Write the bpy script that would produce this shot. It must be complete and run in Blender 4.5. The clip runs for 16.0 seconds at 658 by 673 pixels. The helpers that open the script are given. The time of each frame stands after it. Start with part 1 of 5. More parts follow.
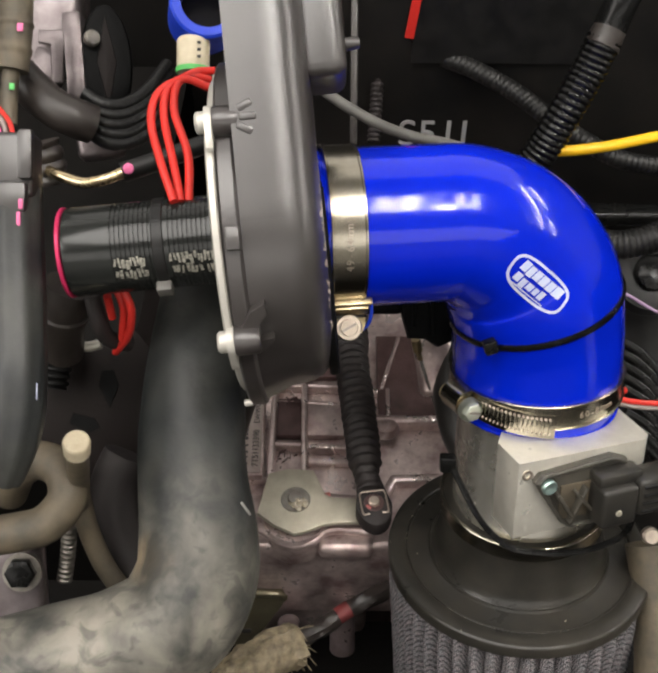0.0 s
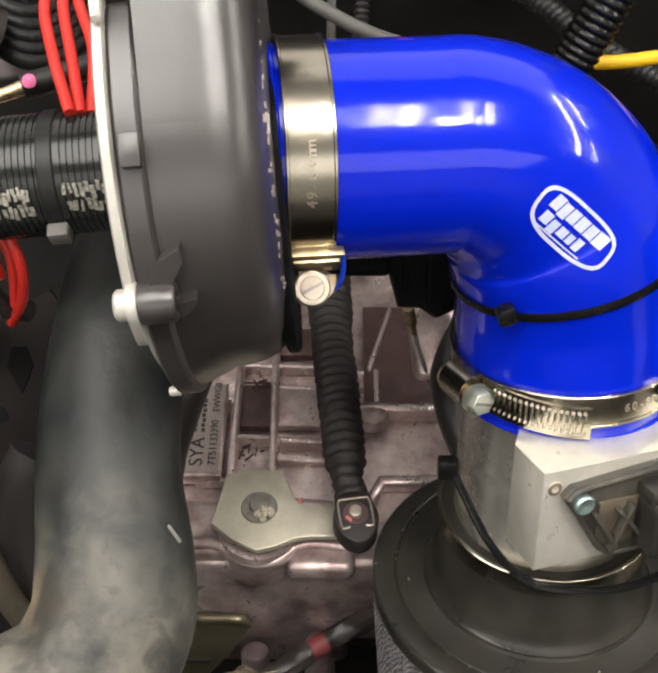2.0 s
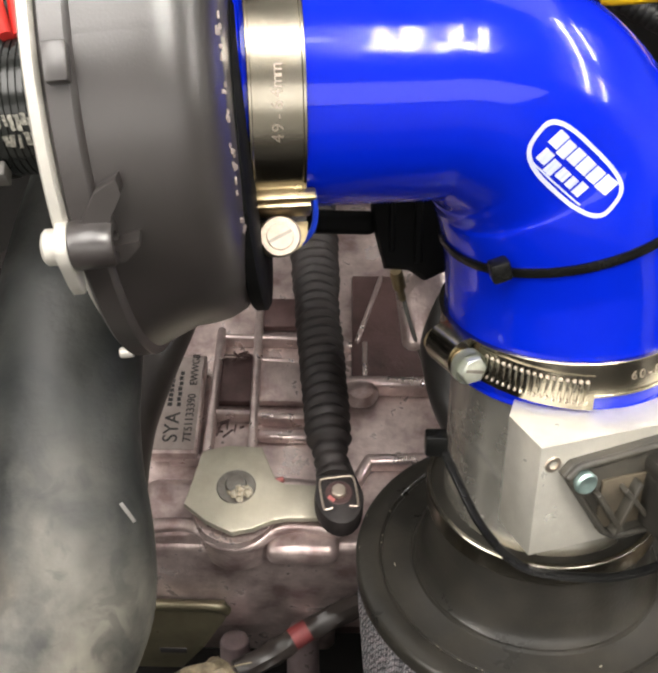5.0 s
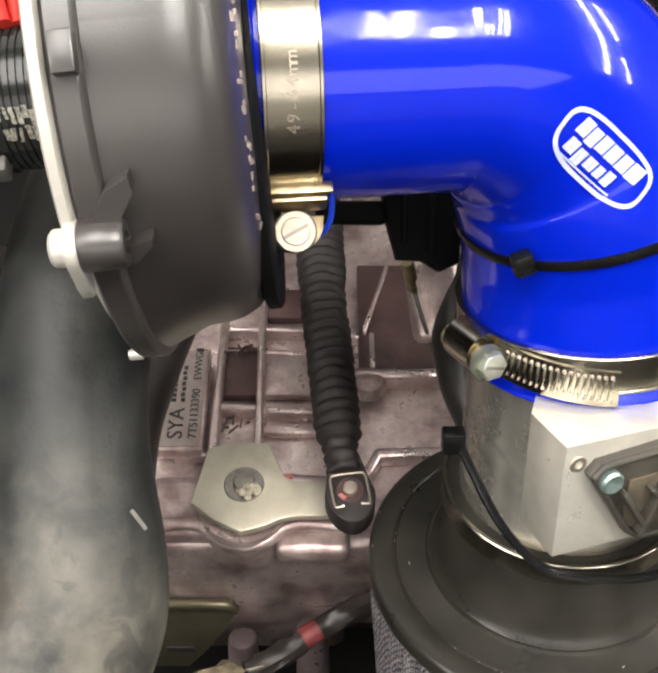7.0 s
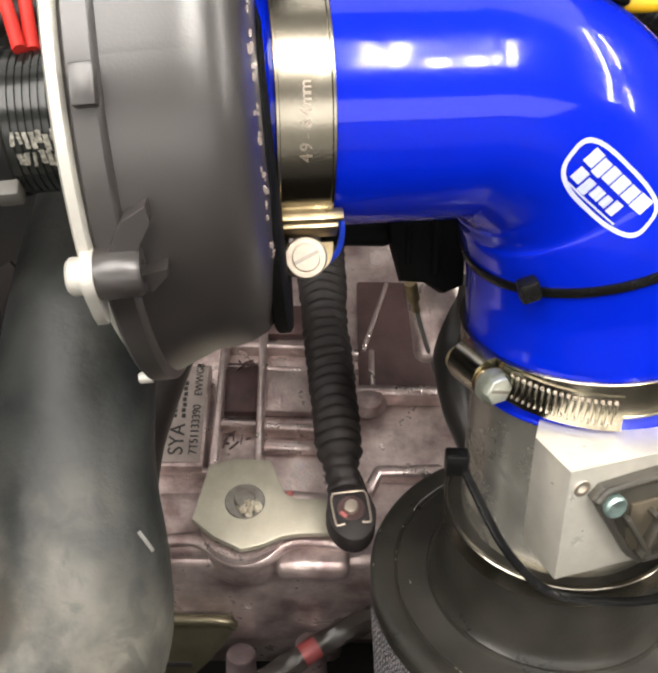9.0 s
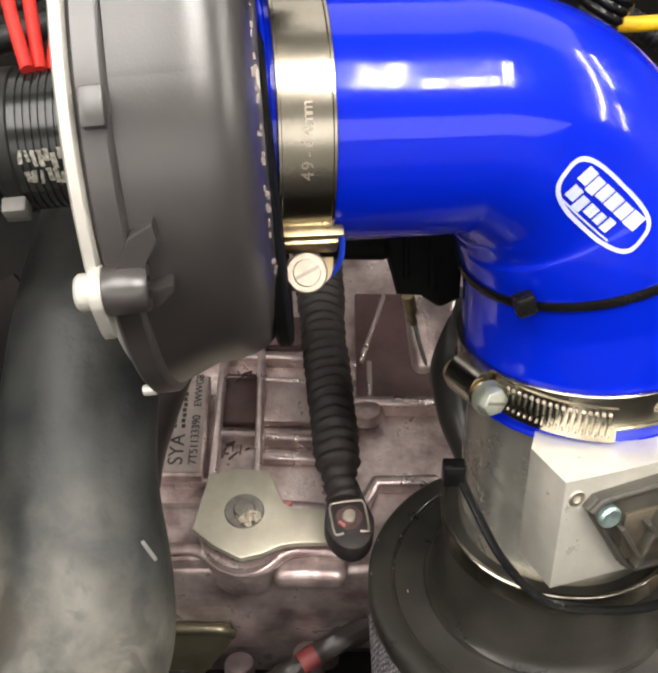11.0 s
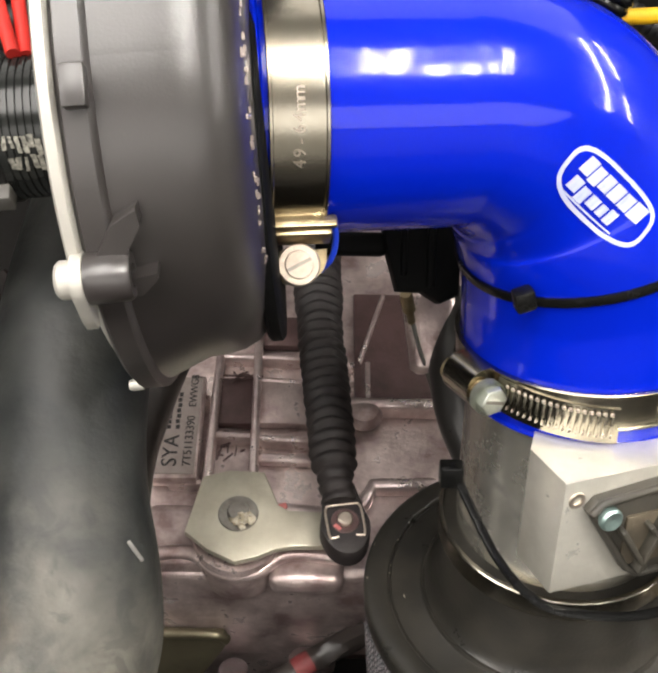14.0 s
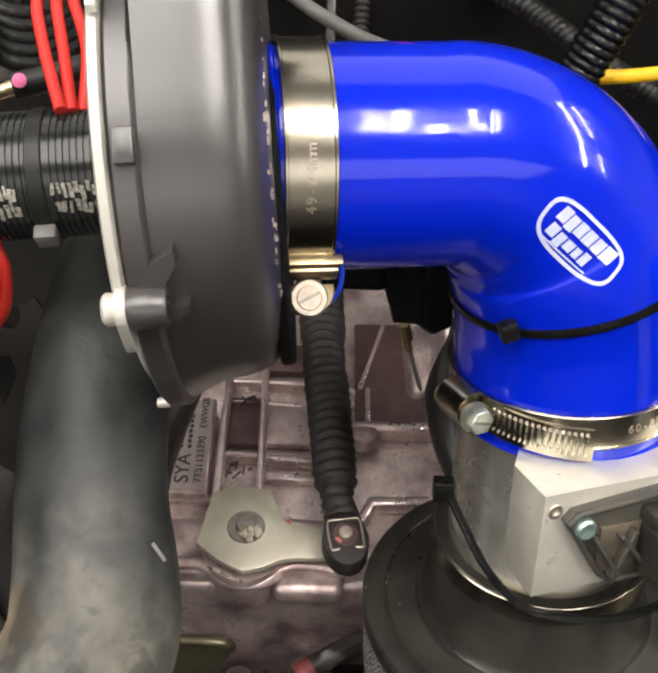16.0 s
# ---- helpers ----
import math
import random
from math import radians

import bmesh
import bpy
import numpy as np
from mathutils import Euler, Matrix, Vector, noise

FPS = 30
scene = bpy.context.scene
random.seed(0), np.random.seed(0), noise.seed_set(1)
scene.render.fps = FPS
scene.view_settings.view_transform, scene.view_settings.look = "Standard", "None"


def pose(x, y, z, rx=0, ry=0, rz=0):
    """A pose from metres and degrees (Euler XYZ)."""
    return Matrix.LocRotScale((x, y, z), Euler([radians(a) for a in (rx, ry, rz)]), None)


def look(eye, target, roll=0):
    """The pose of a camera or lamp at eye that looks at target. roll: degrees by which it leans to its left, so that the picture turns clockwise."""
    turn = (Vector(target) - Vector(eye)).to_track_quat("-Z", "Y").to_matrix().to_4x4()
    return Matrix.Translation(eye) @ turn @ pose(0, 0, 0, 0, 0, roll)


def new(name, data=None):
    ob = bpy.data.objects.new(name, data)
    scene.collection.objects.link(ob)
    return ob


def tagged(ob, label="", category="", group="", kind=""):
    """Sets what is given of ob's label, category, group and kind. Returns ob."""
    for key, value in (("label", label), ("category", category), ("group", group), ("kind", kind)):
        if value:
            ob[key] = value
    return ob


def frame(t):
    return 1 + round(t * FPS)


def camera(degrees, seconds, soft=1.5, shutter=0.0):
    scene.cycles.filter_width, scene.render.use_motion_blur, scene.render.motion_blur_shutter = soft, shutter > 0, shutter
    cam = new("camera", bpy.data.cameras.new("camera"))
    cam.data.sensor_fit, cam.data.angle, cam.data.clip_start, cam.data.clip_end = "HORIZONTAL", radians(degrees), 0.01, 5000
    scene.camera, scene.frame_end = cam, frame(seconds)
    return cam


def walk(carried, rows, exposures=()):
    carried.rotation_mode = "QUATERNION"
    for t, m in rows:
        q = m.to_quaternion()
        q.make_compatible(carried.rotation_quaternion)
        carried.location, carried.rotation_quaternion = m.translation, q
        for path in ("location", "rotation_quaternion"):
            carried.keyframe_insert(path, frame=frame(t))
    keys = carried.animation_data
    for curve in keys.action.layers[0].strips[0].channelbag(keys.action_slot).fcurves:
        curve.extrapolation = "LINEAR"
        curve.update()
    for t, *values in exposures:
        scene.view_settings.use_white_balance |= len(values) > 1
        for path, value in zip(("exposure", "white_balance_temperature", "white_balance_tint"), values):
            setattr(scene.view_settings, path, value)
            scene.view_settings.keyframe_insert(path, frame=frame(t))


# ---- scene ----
cam = camera(37.4, 16.0, soft=2.8)
PATH = [
    (0, (0.01597, 0.01212, 1.21772), (0.00821, 1.38374, -0.23782), 0.281),
    (0.5, (0.01807, 0.03976, 1.17919), (0.00651, 1.40729, -0.28017), 0.376),
    (1, (0.01772, 0.06127, 1.15948), (0.00564, 1.42155, -0.30662), 0.381),
    (1.5, (0.02094, 0.07456, 1.14354), (0.01322, 1.42249, -0.33398), 0.396),
    (2, (0.02896, 0.08325, 1.13621), (0.01874, 1.42207, -0.34954), 0.323),
    (2.5, (0.03651, 0.08649, 1.12861), (0.02018, 1.41729, -0.36427), 0.242),
    (3, (0.03463, 0.09240, 1.12130), (0.02260, 1.41114, -0.38229), 0.281),
    (3.5, (0.03607, 0.09586, 1.11368), (0.02297, 1.40999, -0.39393), 0.362),
    (4, (0.03853, 0.09578, 1.11077), (0.02262, 1.41421, -0.39305), 0.412),
    (6.5, (0.03286, 0.10701, 1.10219), (0.02178, 1.40799, -0.41680), 0.030),
    (7, (0.03118, 0.10864, 1.10164), (0.02896, 1.40011, -0.42548), 0.163),
    (7.5, (0.03150, 0.11013, 1.10064), (0.03246, 1.39942, -0.42833), 0.426),
    (8, (0.03024, 0.11111, 1.09826), (0.03400, 1.40602, -0.42594), 0.682),
    (8.5, (0.02389, 0.11344, 1.10482), (0.03997, 1.40752, -0.42001), 1.103),
    (9, (0.02654, 0.11066, 1.10613), (0.04298, 1.41373, -0.41102), 1.270),
    (11.5, (0.02517, 0.10794, 1.11158), (0.05243, 1.42492, -0.39336), 1.685),
    (12, (0.02595, 0.11557, 1.10853), (0.05312, 1.43437, -0.39481), 1.783),
    (12.5, (0.02609, 0.11410, 1.10622), (0.05039, 1.44037, -0.39059), 1.878),
    (13, (0.02699, 0.11275, 1.10546), (0.05462, 1.43635, -0.39365), 1.874),
    (13.5, (0.02606, 0.11274, 1.10519), (0.05167, 1.43497, -0.39517), 1.855),
    (14, (0.02811, 0.11066, 1.10306), (0.04616, 1.43875, -0.39222), 1.709),
    (14.5, (0.02505, 0.11143, 1.10969), (0.04391, 1.44137, -0.38393), 1.823),
    (15, (0.02522, 0.10512, 1.11608), (0.04140, 1.44533, -0.36827), 1.938),
    (15.5, (0.02746, 0.09558, 1.12323), (0.04390, 1.45020, -0.34793), 2.107),
    (16, (0.02598, 0.08866, 1.12603), (0.04380, 1.46079, -0.32871), 2.345),
]
walk(cam, [(t, look(eye, target, roll)) for t, eye, target, roll in PATH],
     exposures=[(0, 0.45), (1.5, 0.65), (3.5, 0.92), (7, 1.09), (12.5, 0.95), (14.5, 0.93), (16, 0.77)])

# ---- world, lamps and exposure ----
world = bpy.data.worlds.new("garage_air")
scene.world = world
world.use_nodes = True
world.node_tree.nodes["Background"].inputs[0].default_value = (0.9, 0.95, 1.0, 1)
world.node_tree.nodes["Background"].inputs[1].default_value = 0.015


def area_lamp(name, eye, target, sx, sy, watts, colour):
    data = bpy.data.lights.new(name, "AREA")
    data.shape, data.size, data.size_y, data.energy, data.color = "RECTANGLE", sx, sy, watts, colour
    ob = new(name, data)
    ob.matrix_basis = look(eye, target)
    return ob


# unseen soft fills under the ceiling; no such fixtures are known here
area_lamp("fill_lamp", (-3.0, -0.8, 3.05), (-2.6, -0.6, 0.0), 2.4, 4.0, 115, (1.0, 0.955, 0.9))
area_lamp("fill_lamp", (-0.55, -0.35, 3.05), (-0.5, -0.3, 0.0), 1.5, 1.5, 36, (1.0, 0.955, 0.9))
area_lamp("fill_lamp", (0.0, 2.7, 3.05), (0.0, 2.6, 0.0), 6.0, 3.0, 42, (1.0, 0.955, 0.9))
area_lamp("fill_lamp", (0.0, -4.9, 3.05), (0.0, -4.8, 0.0), 9.0, 4.2, 155, (1.0, 0.955, 0.9))


# ---- materials ----
def mat(name, colour, rough=0.5, metal=0.0, second=None, scale=60.0, amount=0.5, bump=0.1, fine=900.0, fine_bump=0.05,
        rough_var=0.15, coat=0.0, spec=0.5, glow=0.0):
    """Two scales of noise drive colour, roughness and relief."""
    m = bpy.data.materials.new(name)
    m.use_nodes = True
    nt = m.node_tree
    b = nt.nodes["Principled BSDF"]
    n, l = nt.nodes, nt.links
    co = n.new("ShaderNodeTexCoord")
    big = n.new("ShaderNodeTexNoise")
    big.inputs["Scale"].default_value, big.inputs["Detail"].default_value = scale, 6
    big.inputs["Roughness"].default_value = 0.62
    small = n.new("ShaderNodeTexNoise")
    small.inputs["Scale"].default_value, small.inputs["Detail"].default_value = fine, 3
    l.new(co.outputs["Object"], big.inputs["Vector"])
    l.new(co.outputs["Object"], small.inputs["Vector"])
    ramp = n.new("ShaderNodeMapRange")
    ramp.inputs["From Min"].default_value, ramp.inputs["From Max"].default_value = 0.38, 0.66
    l.new(big.outputs["Fac"], ramp.inputs["Value"])
    mix = n.new("ShaderNodeMix")
    mix.data_type = "RGBA"
    second = second or tuple(c * 0.75 for c in colour)
    mix.inputs[6].default_value, mix.inputs[7].default_value = (*colour, 1), (*second, 1)
    mul = n.new("ShaderNodeMath")
    mul.operation = "MULTIPLY"
    mul.inputs[1].default_value = amount
    l.new(ramp.outputs["Result"], mul.inputs[0])
    l.new(mul.outputs[0], mix.inputs[0])
    l.new(mix.outputs[2], b.inputs["Base Color"])
    rr = n.new("ShaderNodeMapRange")
    rr.inputs["To Min"].default_value, rr.inputs["To Max"].default_value = max(0.03, rough - rough_var), min(1, rough + rough_var)
    l.new(big.outputs["Fac"], rr.inputs["Value"])
    l.new(rr.outputs["Result"], b.inputs["Roughness"])
    b.inputs["Metallic"].default_value = metal
    b.inputs["Specular IOR Level"].default_value = spec
    b.inputs["Coat Weight"].default_value = coat
    b.inputs["Coat Roughness"].default_value = 0.06
    b1 = n.new("ShaderNodeBump")
    b1.inputs["Strength"].default_value, b1.inputs["Distance"].default_value = bump, 0.002
    l.new(big.outputs["Fac"], b1.inputs["Height"])
    b2 = n.new("ShaderNodeBump")
    b2.inputs["Strength"].default_value, b2.inputs["Distance"].default_value = fine_bump, 0.0006
    l.new(small.outputs["Fac"], b2.inputs["Height"])
    l.new(b1.outputs["Normal"], b2.inputs["Normal"])
    l.new(b2.outputs["Normal"], b.inputs["Normal"])
    if glow:
        b.inputs["Emission Color"].default_value = (*colour, 1)
        b.inputs["Emission Strength"].default_value = glow
    return m


M_BLUE = mat("blue_silicone", (0.0010, 0.016, 0.53), 0.22, 0, (0.0009, 0.012, 0.48), 30, 0.6, 0.03, 300, 0.02, 0.05, 0.62, spec=0.12)
M_BLUE_DULL = mat("blue_silicone_edge", (0.01, 0.05, 0.6), 0.4, 0, None, 90, 0.5)
M_HOUSING = mat("grey_moulded_plastic", (0.040, 0.034, 0.033), 0.33, 0, (0.026, 0.023, 0.021), 14, 0.8, 0.02, 1500, 0.05, 0.06, spec=0.9)
M_PLATE = mat("cast_aluminium_plate", (0.52, 0.50, 0.45), 0.45, 0.35, (0.5, 0.48, 0.44), 80, 0.5, 0.1, 900, 0.15)
M_MOTOR = mat("black_anodised", (0.018, 0.019, 0.018), 0.17, 0.0, (0.009, 0.010, 0.009), 40, 0.5, 0.02, 700, 0.03, 0.05, spec=0.4)
M_PINK = mat("pink_anodised", (0.62, 0.03, 0.12), 0.35, 0.3)
M_INK = mat("silver_print", (0.42, 0.4, 0.34), 0.5, 0.3, (0.05, 0.05, 0.045), 700, 0.9, 0.05)
M_STEEL = mat("stainless_band", (0.43, 0.40, 0.335), 0.22, 1.0, (0.30, 0.262, 0.20), 70, 0.6, 0.03, 1200, 0.05, 0.08)
M_BRASS = mat("yellow_passivated_steel", (0.46, 0.38, 0.24), 0.32, 1.0, (0.26, 0.19, 0.1), 150, 0.6, 0.08)
M_SCREW = mat("zinc_screw", (0.56, 0.49, 0.41), 0.38, 0.9, (0.34, 0.27, 0.22), 200, 0.7, 0.1)
M_ZINC = mat("pale_zinc", (0.62, 0.65, 0.57), 0.35, 0.75, (0.42, 0.43, 0.36), 200, 0.7, 0.1)
M_ALU = mat("machined_aluminium", (0.82, 0.79, 0.70), 0.30, 0.52, (0.56, 0.53, 0.45), 40, 0.75, 0.02, 1500, 0.08, 0.08)
M_TUBE = mat("turned_aluminium", (0.62, 0.60, 0.54), 0.27, 0.9, (0.42, 0.40, 0.35), 40, 0.75, 0.02, 1500, 0.08, 0.08)
M_BLACK = mat("black_plastic", (0.007, 0.007, 0.007), 0.42, 0, (0.018, 0.017, 0.016), 90, 0.5, 0.08, 900, 0.1, spec=0.35)
M_BLACK_GLOSS = mat("black_gloss_plastic", (0.0045, 0.0045, 0.0045), 0.24, 0, (0.011, 0.011, 0.010), 60, 0.5, 0.05, spec=0.22)
M_URETHANE = mat("moulded_urethane", (0.019, 0.018, 0.0155), 0.30, 0, (0.050, 0.044, 0.035), 42, 0.55, 0.06, 650, 0.14, 0.1, spec=0.45)
M_GAUZE = mat("grey_filter_gauze", (0.32, 0.32, 0.335), 0.7, 0, (0.5, 0.42, 0.43), 300, 0.9, 0.3, 1400, 0.8)
M_RUBBER = mat("dusty_rubber", (0.013, 0.015, 0.016), 0.45, 0, (0.05, 0.05, 0.044), 26, 0.7, 0.2, 300, 0.2, 0.12)
M_RUBBER_DIRTY = mat("dirty_rubber", (0.056, 0.047, 0.033), 0.6, 0, (0.15, 0.118, 0.076), 45, 0.7, 0.2, 400, 0.3)
M_BOOT = mat("corrugated_rubber", (0.013, 0.010, 0.0098), 0.62, 0, (0.028, 0.021, 0.020), 120, 0.6, 0.15, 800, 0.2)
M_CAST = mat("gearbox_casting", (0.70, 0.585, 0.555), 0.3, 0.6, (0.25, 0.17, 0.163), 46, 0.95, 0.25, 700, 0.35, 0.14)
# darker front casting: its reflection of the dark bay is put into the colour
M_CAST_FRONT = mat("dark_front_casting", (0.34, 0.27, 0.27), 0.3, 0.6, (0.13, 0.095, 0.10), 34, 0.9, 0.2, 600, 0.3, 0.12)
# paler than the casting: the ribs' bright glints put into the colour
M_RIB = mat("bright_rib_casting", (0.74, 0.63, 0.60), 0.3, 0.75, (0.4, 0.29, 0.285), 90, 0.8, 0.08, 700, 0.1)
M_CAST_DARK = mat("dark_casting", (0.12, 0.072, 0.07), 0.42, 0.4, (0.05, 0.032, 0.03), 60, 0.7, 0.15, 700, 0.35)
M_BRACKET = mat("galvanised_bracket", (0.62, 0.58, 0.47), 0.38, 0.55, (0.44, 0.40, 0.31), 70, 0.6, 0.06, 900, 0.15)
M_RUST = mat("crusted_bolt_end", (0.6, 0.55, 0.46), 0.7, 0.2, (0.36, 0.29, 0.18), 350, 0.8, 0.5, 1200, 0.5)
M_BOLT = mat("bolt_steel", (0.3, 0.28, 0.25), 0.4, 0.9, (0.16, 0.14, 0.12), 200, 0.6, 0.1)
M_PAPER = mat("aged_label", (0.3, 0.25, 0.23), 0.45, 0, (0.19, 0.15, 0.14), 120, 0.6, 0.02)
M_TEXT = mat("printed_black", (0.02, 0.018, 0.018), 0.6)
M_WHITE = mat("white_print", (0.50, 0.55, 0.76), 0.45, 0, (0.7, 0.72, 0.8), 300, 0.4, 0.01)
M_RED = mat("red_wire", (0.60, 0.030, 0.022), 0.38, 0, (0.5, 0.02, 0.014), 90, 0.5, 0.03)
M_YELLOW = mat("yellow_sleeve", (0.85, 0.5, 0.01), 0.4, 0, (0.7, 0.4, 0.01), 90, 0.5, 0.03)
M_GREYCABLE = mat("grey_cable", (0.13, 0.125, 0.115), 0.5, 0, (0.08, 0.075, 0.07), 120, 0.6, 0.05)
M_BATTERY = mat("battery_case", (0.006, 0.006, 0.006), 0.5, 0, (0.016, 0.014, 0.012), 18, 0.7, 0.05, 500, 0.15, spec=0.18)
M_PRINT = mat("grey_print", (0.36, 0.36, 0.36), 0.6)
M_SENSOR = mat("charcoal_plastic", (0.038, 0.036, 0.031), 0.40, 0, (0.085, 0.074, 0.055), 70, 0.5, 0.08, 900, 0.1)
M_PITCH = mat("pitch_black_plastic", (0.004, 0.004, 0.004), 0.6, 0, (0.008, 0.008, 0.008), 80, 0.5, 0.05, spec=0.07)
M_PLUG = mat("dark_plug_plastic", (0.020, 0.019, 0.017), 0.36, 0, (0.042, 0.037, 0.029), 70, 0.5, 0.08, 900, 0.1)
M_TEAL = mat("green_zinc_screw", (0.40, 0.52, 0.49), 0.35, 0.8, (0.2, 0.32, 0.3), 200, 0.6)
M_OLIVE = mat("olive_passivated_steel", (0.16, 0.14, 0.09), 0.32, 0.6, (0.09, 0.078, 0.05), 60, 0.6, 0.08)
M_OLIVE_DARK = mat("dark_coated_steel", (0.035, 0.033, 0.031), 0.32, 0.2, (0.018, 0.016, 0.015), 60, 0.6, 0.06)
M_WRAP = mat("faded_red_tape", (0.2, 0.03, 0.03), 0.6, 0, (0.12, 0.03, 0.03), 150, 0.7, 0.2)
M_ALLOY = mat("grimy_alloy", (0.2, 0.172, 0.175), 0.35, 0.65, (0.08, 0.065, 0.065), 45, 0.8, 0.15, 500, 0.25)
# near-black: the bay's deep shade is put into this steel's colour
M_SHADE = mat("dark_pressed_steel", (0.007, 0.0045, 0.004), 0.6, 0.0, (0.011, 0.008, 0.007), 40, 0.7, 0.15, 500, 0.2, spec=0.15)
M_GOLD = mat("brassy_pipe", (0.72, 0.58, 0.36), 0.25, 1.0, (0.5, 0.38, 0.22), 90, 0.6, 0.05)
M_SOOT = mat("oily_dark_rubber", (0.020, 0.016, 0.014), 0.42, 0, (0.045, 0.037, 0.032), 60, 0.6, 0.1)
M_STRAW = mat("straw_heat_sleeve", (0.25, 0.205, 0.13), 0.6, 0, (0.10, 0.075, 0.05), 260, 0.9, 0.5, 900, 0.6)
M_DARK = mat("near_black_fill", (0.004, 0.0035, 0.003), 0.7, 0, (0.009, 0.0075, 0.0065), 15, 0.7, 0.3, 300, 0.3, spec=0.2)
M_BEIGE = mat("beige_plastic", (0.62, 0.55, 0.4), 0.55, 0, (0.42, 0.34, 0.22), 120, 0.6, 0.1)
M_PINKDOT = mat("pink_paint_dab", (0.8, 0.16, 0.36), 0.55)
M_DAB = mat("faded_red_paint", (0.55, 0.16, 0.15), 0.6, 0, (0.4, 0.14, 0.13), 300, 0.7)
M_GREEN = mat("green_band", (0.1, 0.5, 0.12), 0.5)
M_WALL = mat("garage_wall_paint", (0.5, 0.5, 0.48), 0.8, 0, (0.42, 0.42, 0.4), 1.5, 0.6, 0.05, 30, 0.1)
M_FLOOR = mat("garage_concrete", (0.22, 0.21, 0.2), 0.7, 0, (0.15, 0.145, 0.14), 2, 0.7, 0.1, 60, 0.2)
M_LIGHT = mat("light_tube", (1.0, 0.96, 0.9), 0.5, glow=42.0)
M_FIXTURE = mat("light_fixture", (0.75, 0.75, 0.73), 0.5)


def woven(m, pitch, dark):
    """Turns a plain material into a gauze of small lit threads with dark gaps."""
    nt = m.node_tree
    n, l = nt.nodes, nt.links
    b = n["Principled BSDF"]
    co = n.new("ShaderNodeTexCoord")
    cell = n.new("ShaderNodeTexVoronoi")
    cell.inputs["Scale"].default_value, cell.inputs["Randomness"].default_value = 1 / pitch, 0.3
    l.new(co.outputs["Object"], cell.inputs["Vector"])
    gap = n.new("ShaderNodeMapRange")
    gap.inputs["From Min"].default_value, gap.inputs["From Max"].default_value = 0.25, 0.6
    l.new(cell.outputs["Distance"], gap.inputs["Value"])
    mix = n.new("ShaderNodeMix")
    mix.data_type = "RGBA"
    l.new(gap.outputs["Result"], mix.inputs[0])
    l.new(b.inputs["Base Color"].links[0].from_socket, mix.inputs[6])
    mix.inputs[7].default_value = (*dark, 1)
    l.new(mix.outputs[2], b.inputs["Base Color"])
    return m


woven(M_GAUZE, 0.0009, (0.02, 0.02, 0.022))


# ---- mesh helpers ----
def root_matrix(ob):
    m = ob.matrix_basis.copy()
    while ob.parent:
        ob = ob.parent
        m = ob.matrix_basis @ m
    return m


def thing(name, at, label, category, group="", kind=""):
    ob = new(name)
    ob.empty_display_size = 0.01
    ob.matrix_basis = Matrix.Translation(at)
    return tagged(ob, label, category, group, kind)


def mesh_of(bm, name, smooth=40):
    bmesh.ops.recalc_face_normals(bm, faces=bm.faces)
    me = bpy.data.meshes.new(name)
    for f in bm.faces:
        f.smooth = smooth > 0
    for e in bm.edges:
        if len(e.link_faces) == 2 and e.calc_face_angle(0) > radians(smooth):
            e.smooth = False
    bm.to_mesh(me)
    bm.free()
    return me


def part(name, bm, material, parent=None, label="", smooth=40):
    """Links a bmesh, given in world metres, as one mesh object under parent."""
    if parent:
        bm.transform(root_matrix(parent).inverted())
    me = mesh_of(bm, name, smooth)
    me.materials.append(material)
    ob = new(name, me)
    ob.parent = parent
    if label:
        ob["label"] = label
    return ob


def single(name, bm, material, at, label, category, group="", kind="", smooth=40):
    bm.transform(Matrix.Translation(at).inverted())
    me = mesh_of(bm, name, smooth)
    me.materials.append(material)
    ob = new(name, me)
    ob.matrix_basis = Matrix.Translation(at)
    return tagged(ob, label, category, group, kind)


def basis(origin, zdir, xhint):
    z = Vector(zdir).normalized()
    x = Vector(xhint)
    x = (x - z * x.dot(z)).normalized()
    y = z.cross(x)
    m = Matrix((x, y, z)).transposed().to_4x4()
    m.translation = Vector(origin)
    return m


def skin(bm, rings, closed=True, caps=True):
    rows = [[bm.verts.new(p) for p in r] for r in rings]
    n = len(rows[0])
    for a, b in zip(rows, rows[1:]):
        for i in range(n if closed else n - 1):
            j = (i + 1) % n
            bm.faces.new((a[i], a[j], b[j], b[i]))
    if caps and closed:
        bm.faces.new(rows[0][::-1])
        bm.faces.new(rows[-1])
    return bm


def lathe(profile, m, segs=64, caps=True, wobble=None):
    """profile: (r, s) pairs; turned about the local z of m."""
    rings = []
    for r, s in profile:
        ring = []
        for i in range(segs):
            a = 2 * math.pi * i / segs
            rr = r + (wobble(a, r, s) if wobble else 0)
            ring.append(m @ Vector((rr * math.cos(a), rr * math.sin(a), s)))
        rings.append(ring)
    return skin(bmesh.new(), rings, True, caps)


def ring_solid(r0, r1, s0, s1, m, segs=64, bev=0.0004):
    """A hollow ring with softened edges."""
    pr = [(r0, s0), (r1 - bev, s0), (r1, s0 + bev), (r1, s1 - bev), (r1 - bev, s1), (r0, s1), (r0, s0)]
    return lathe(pr, m, segs, caps=False)


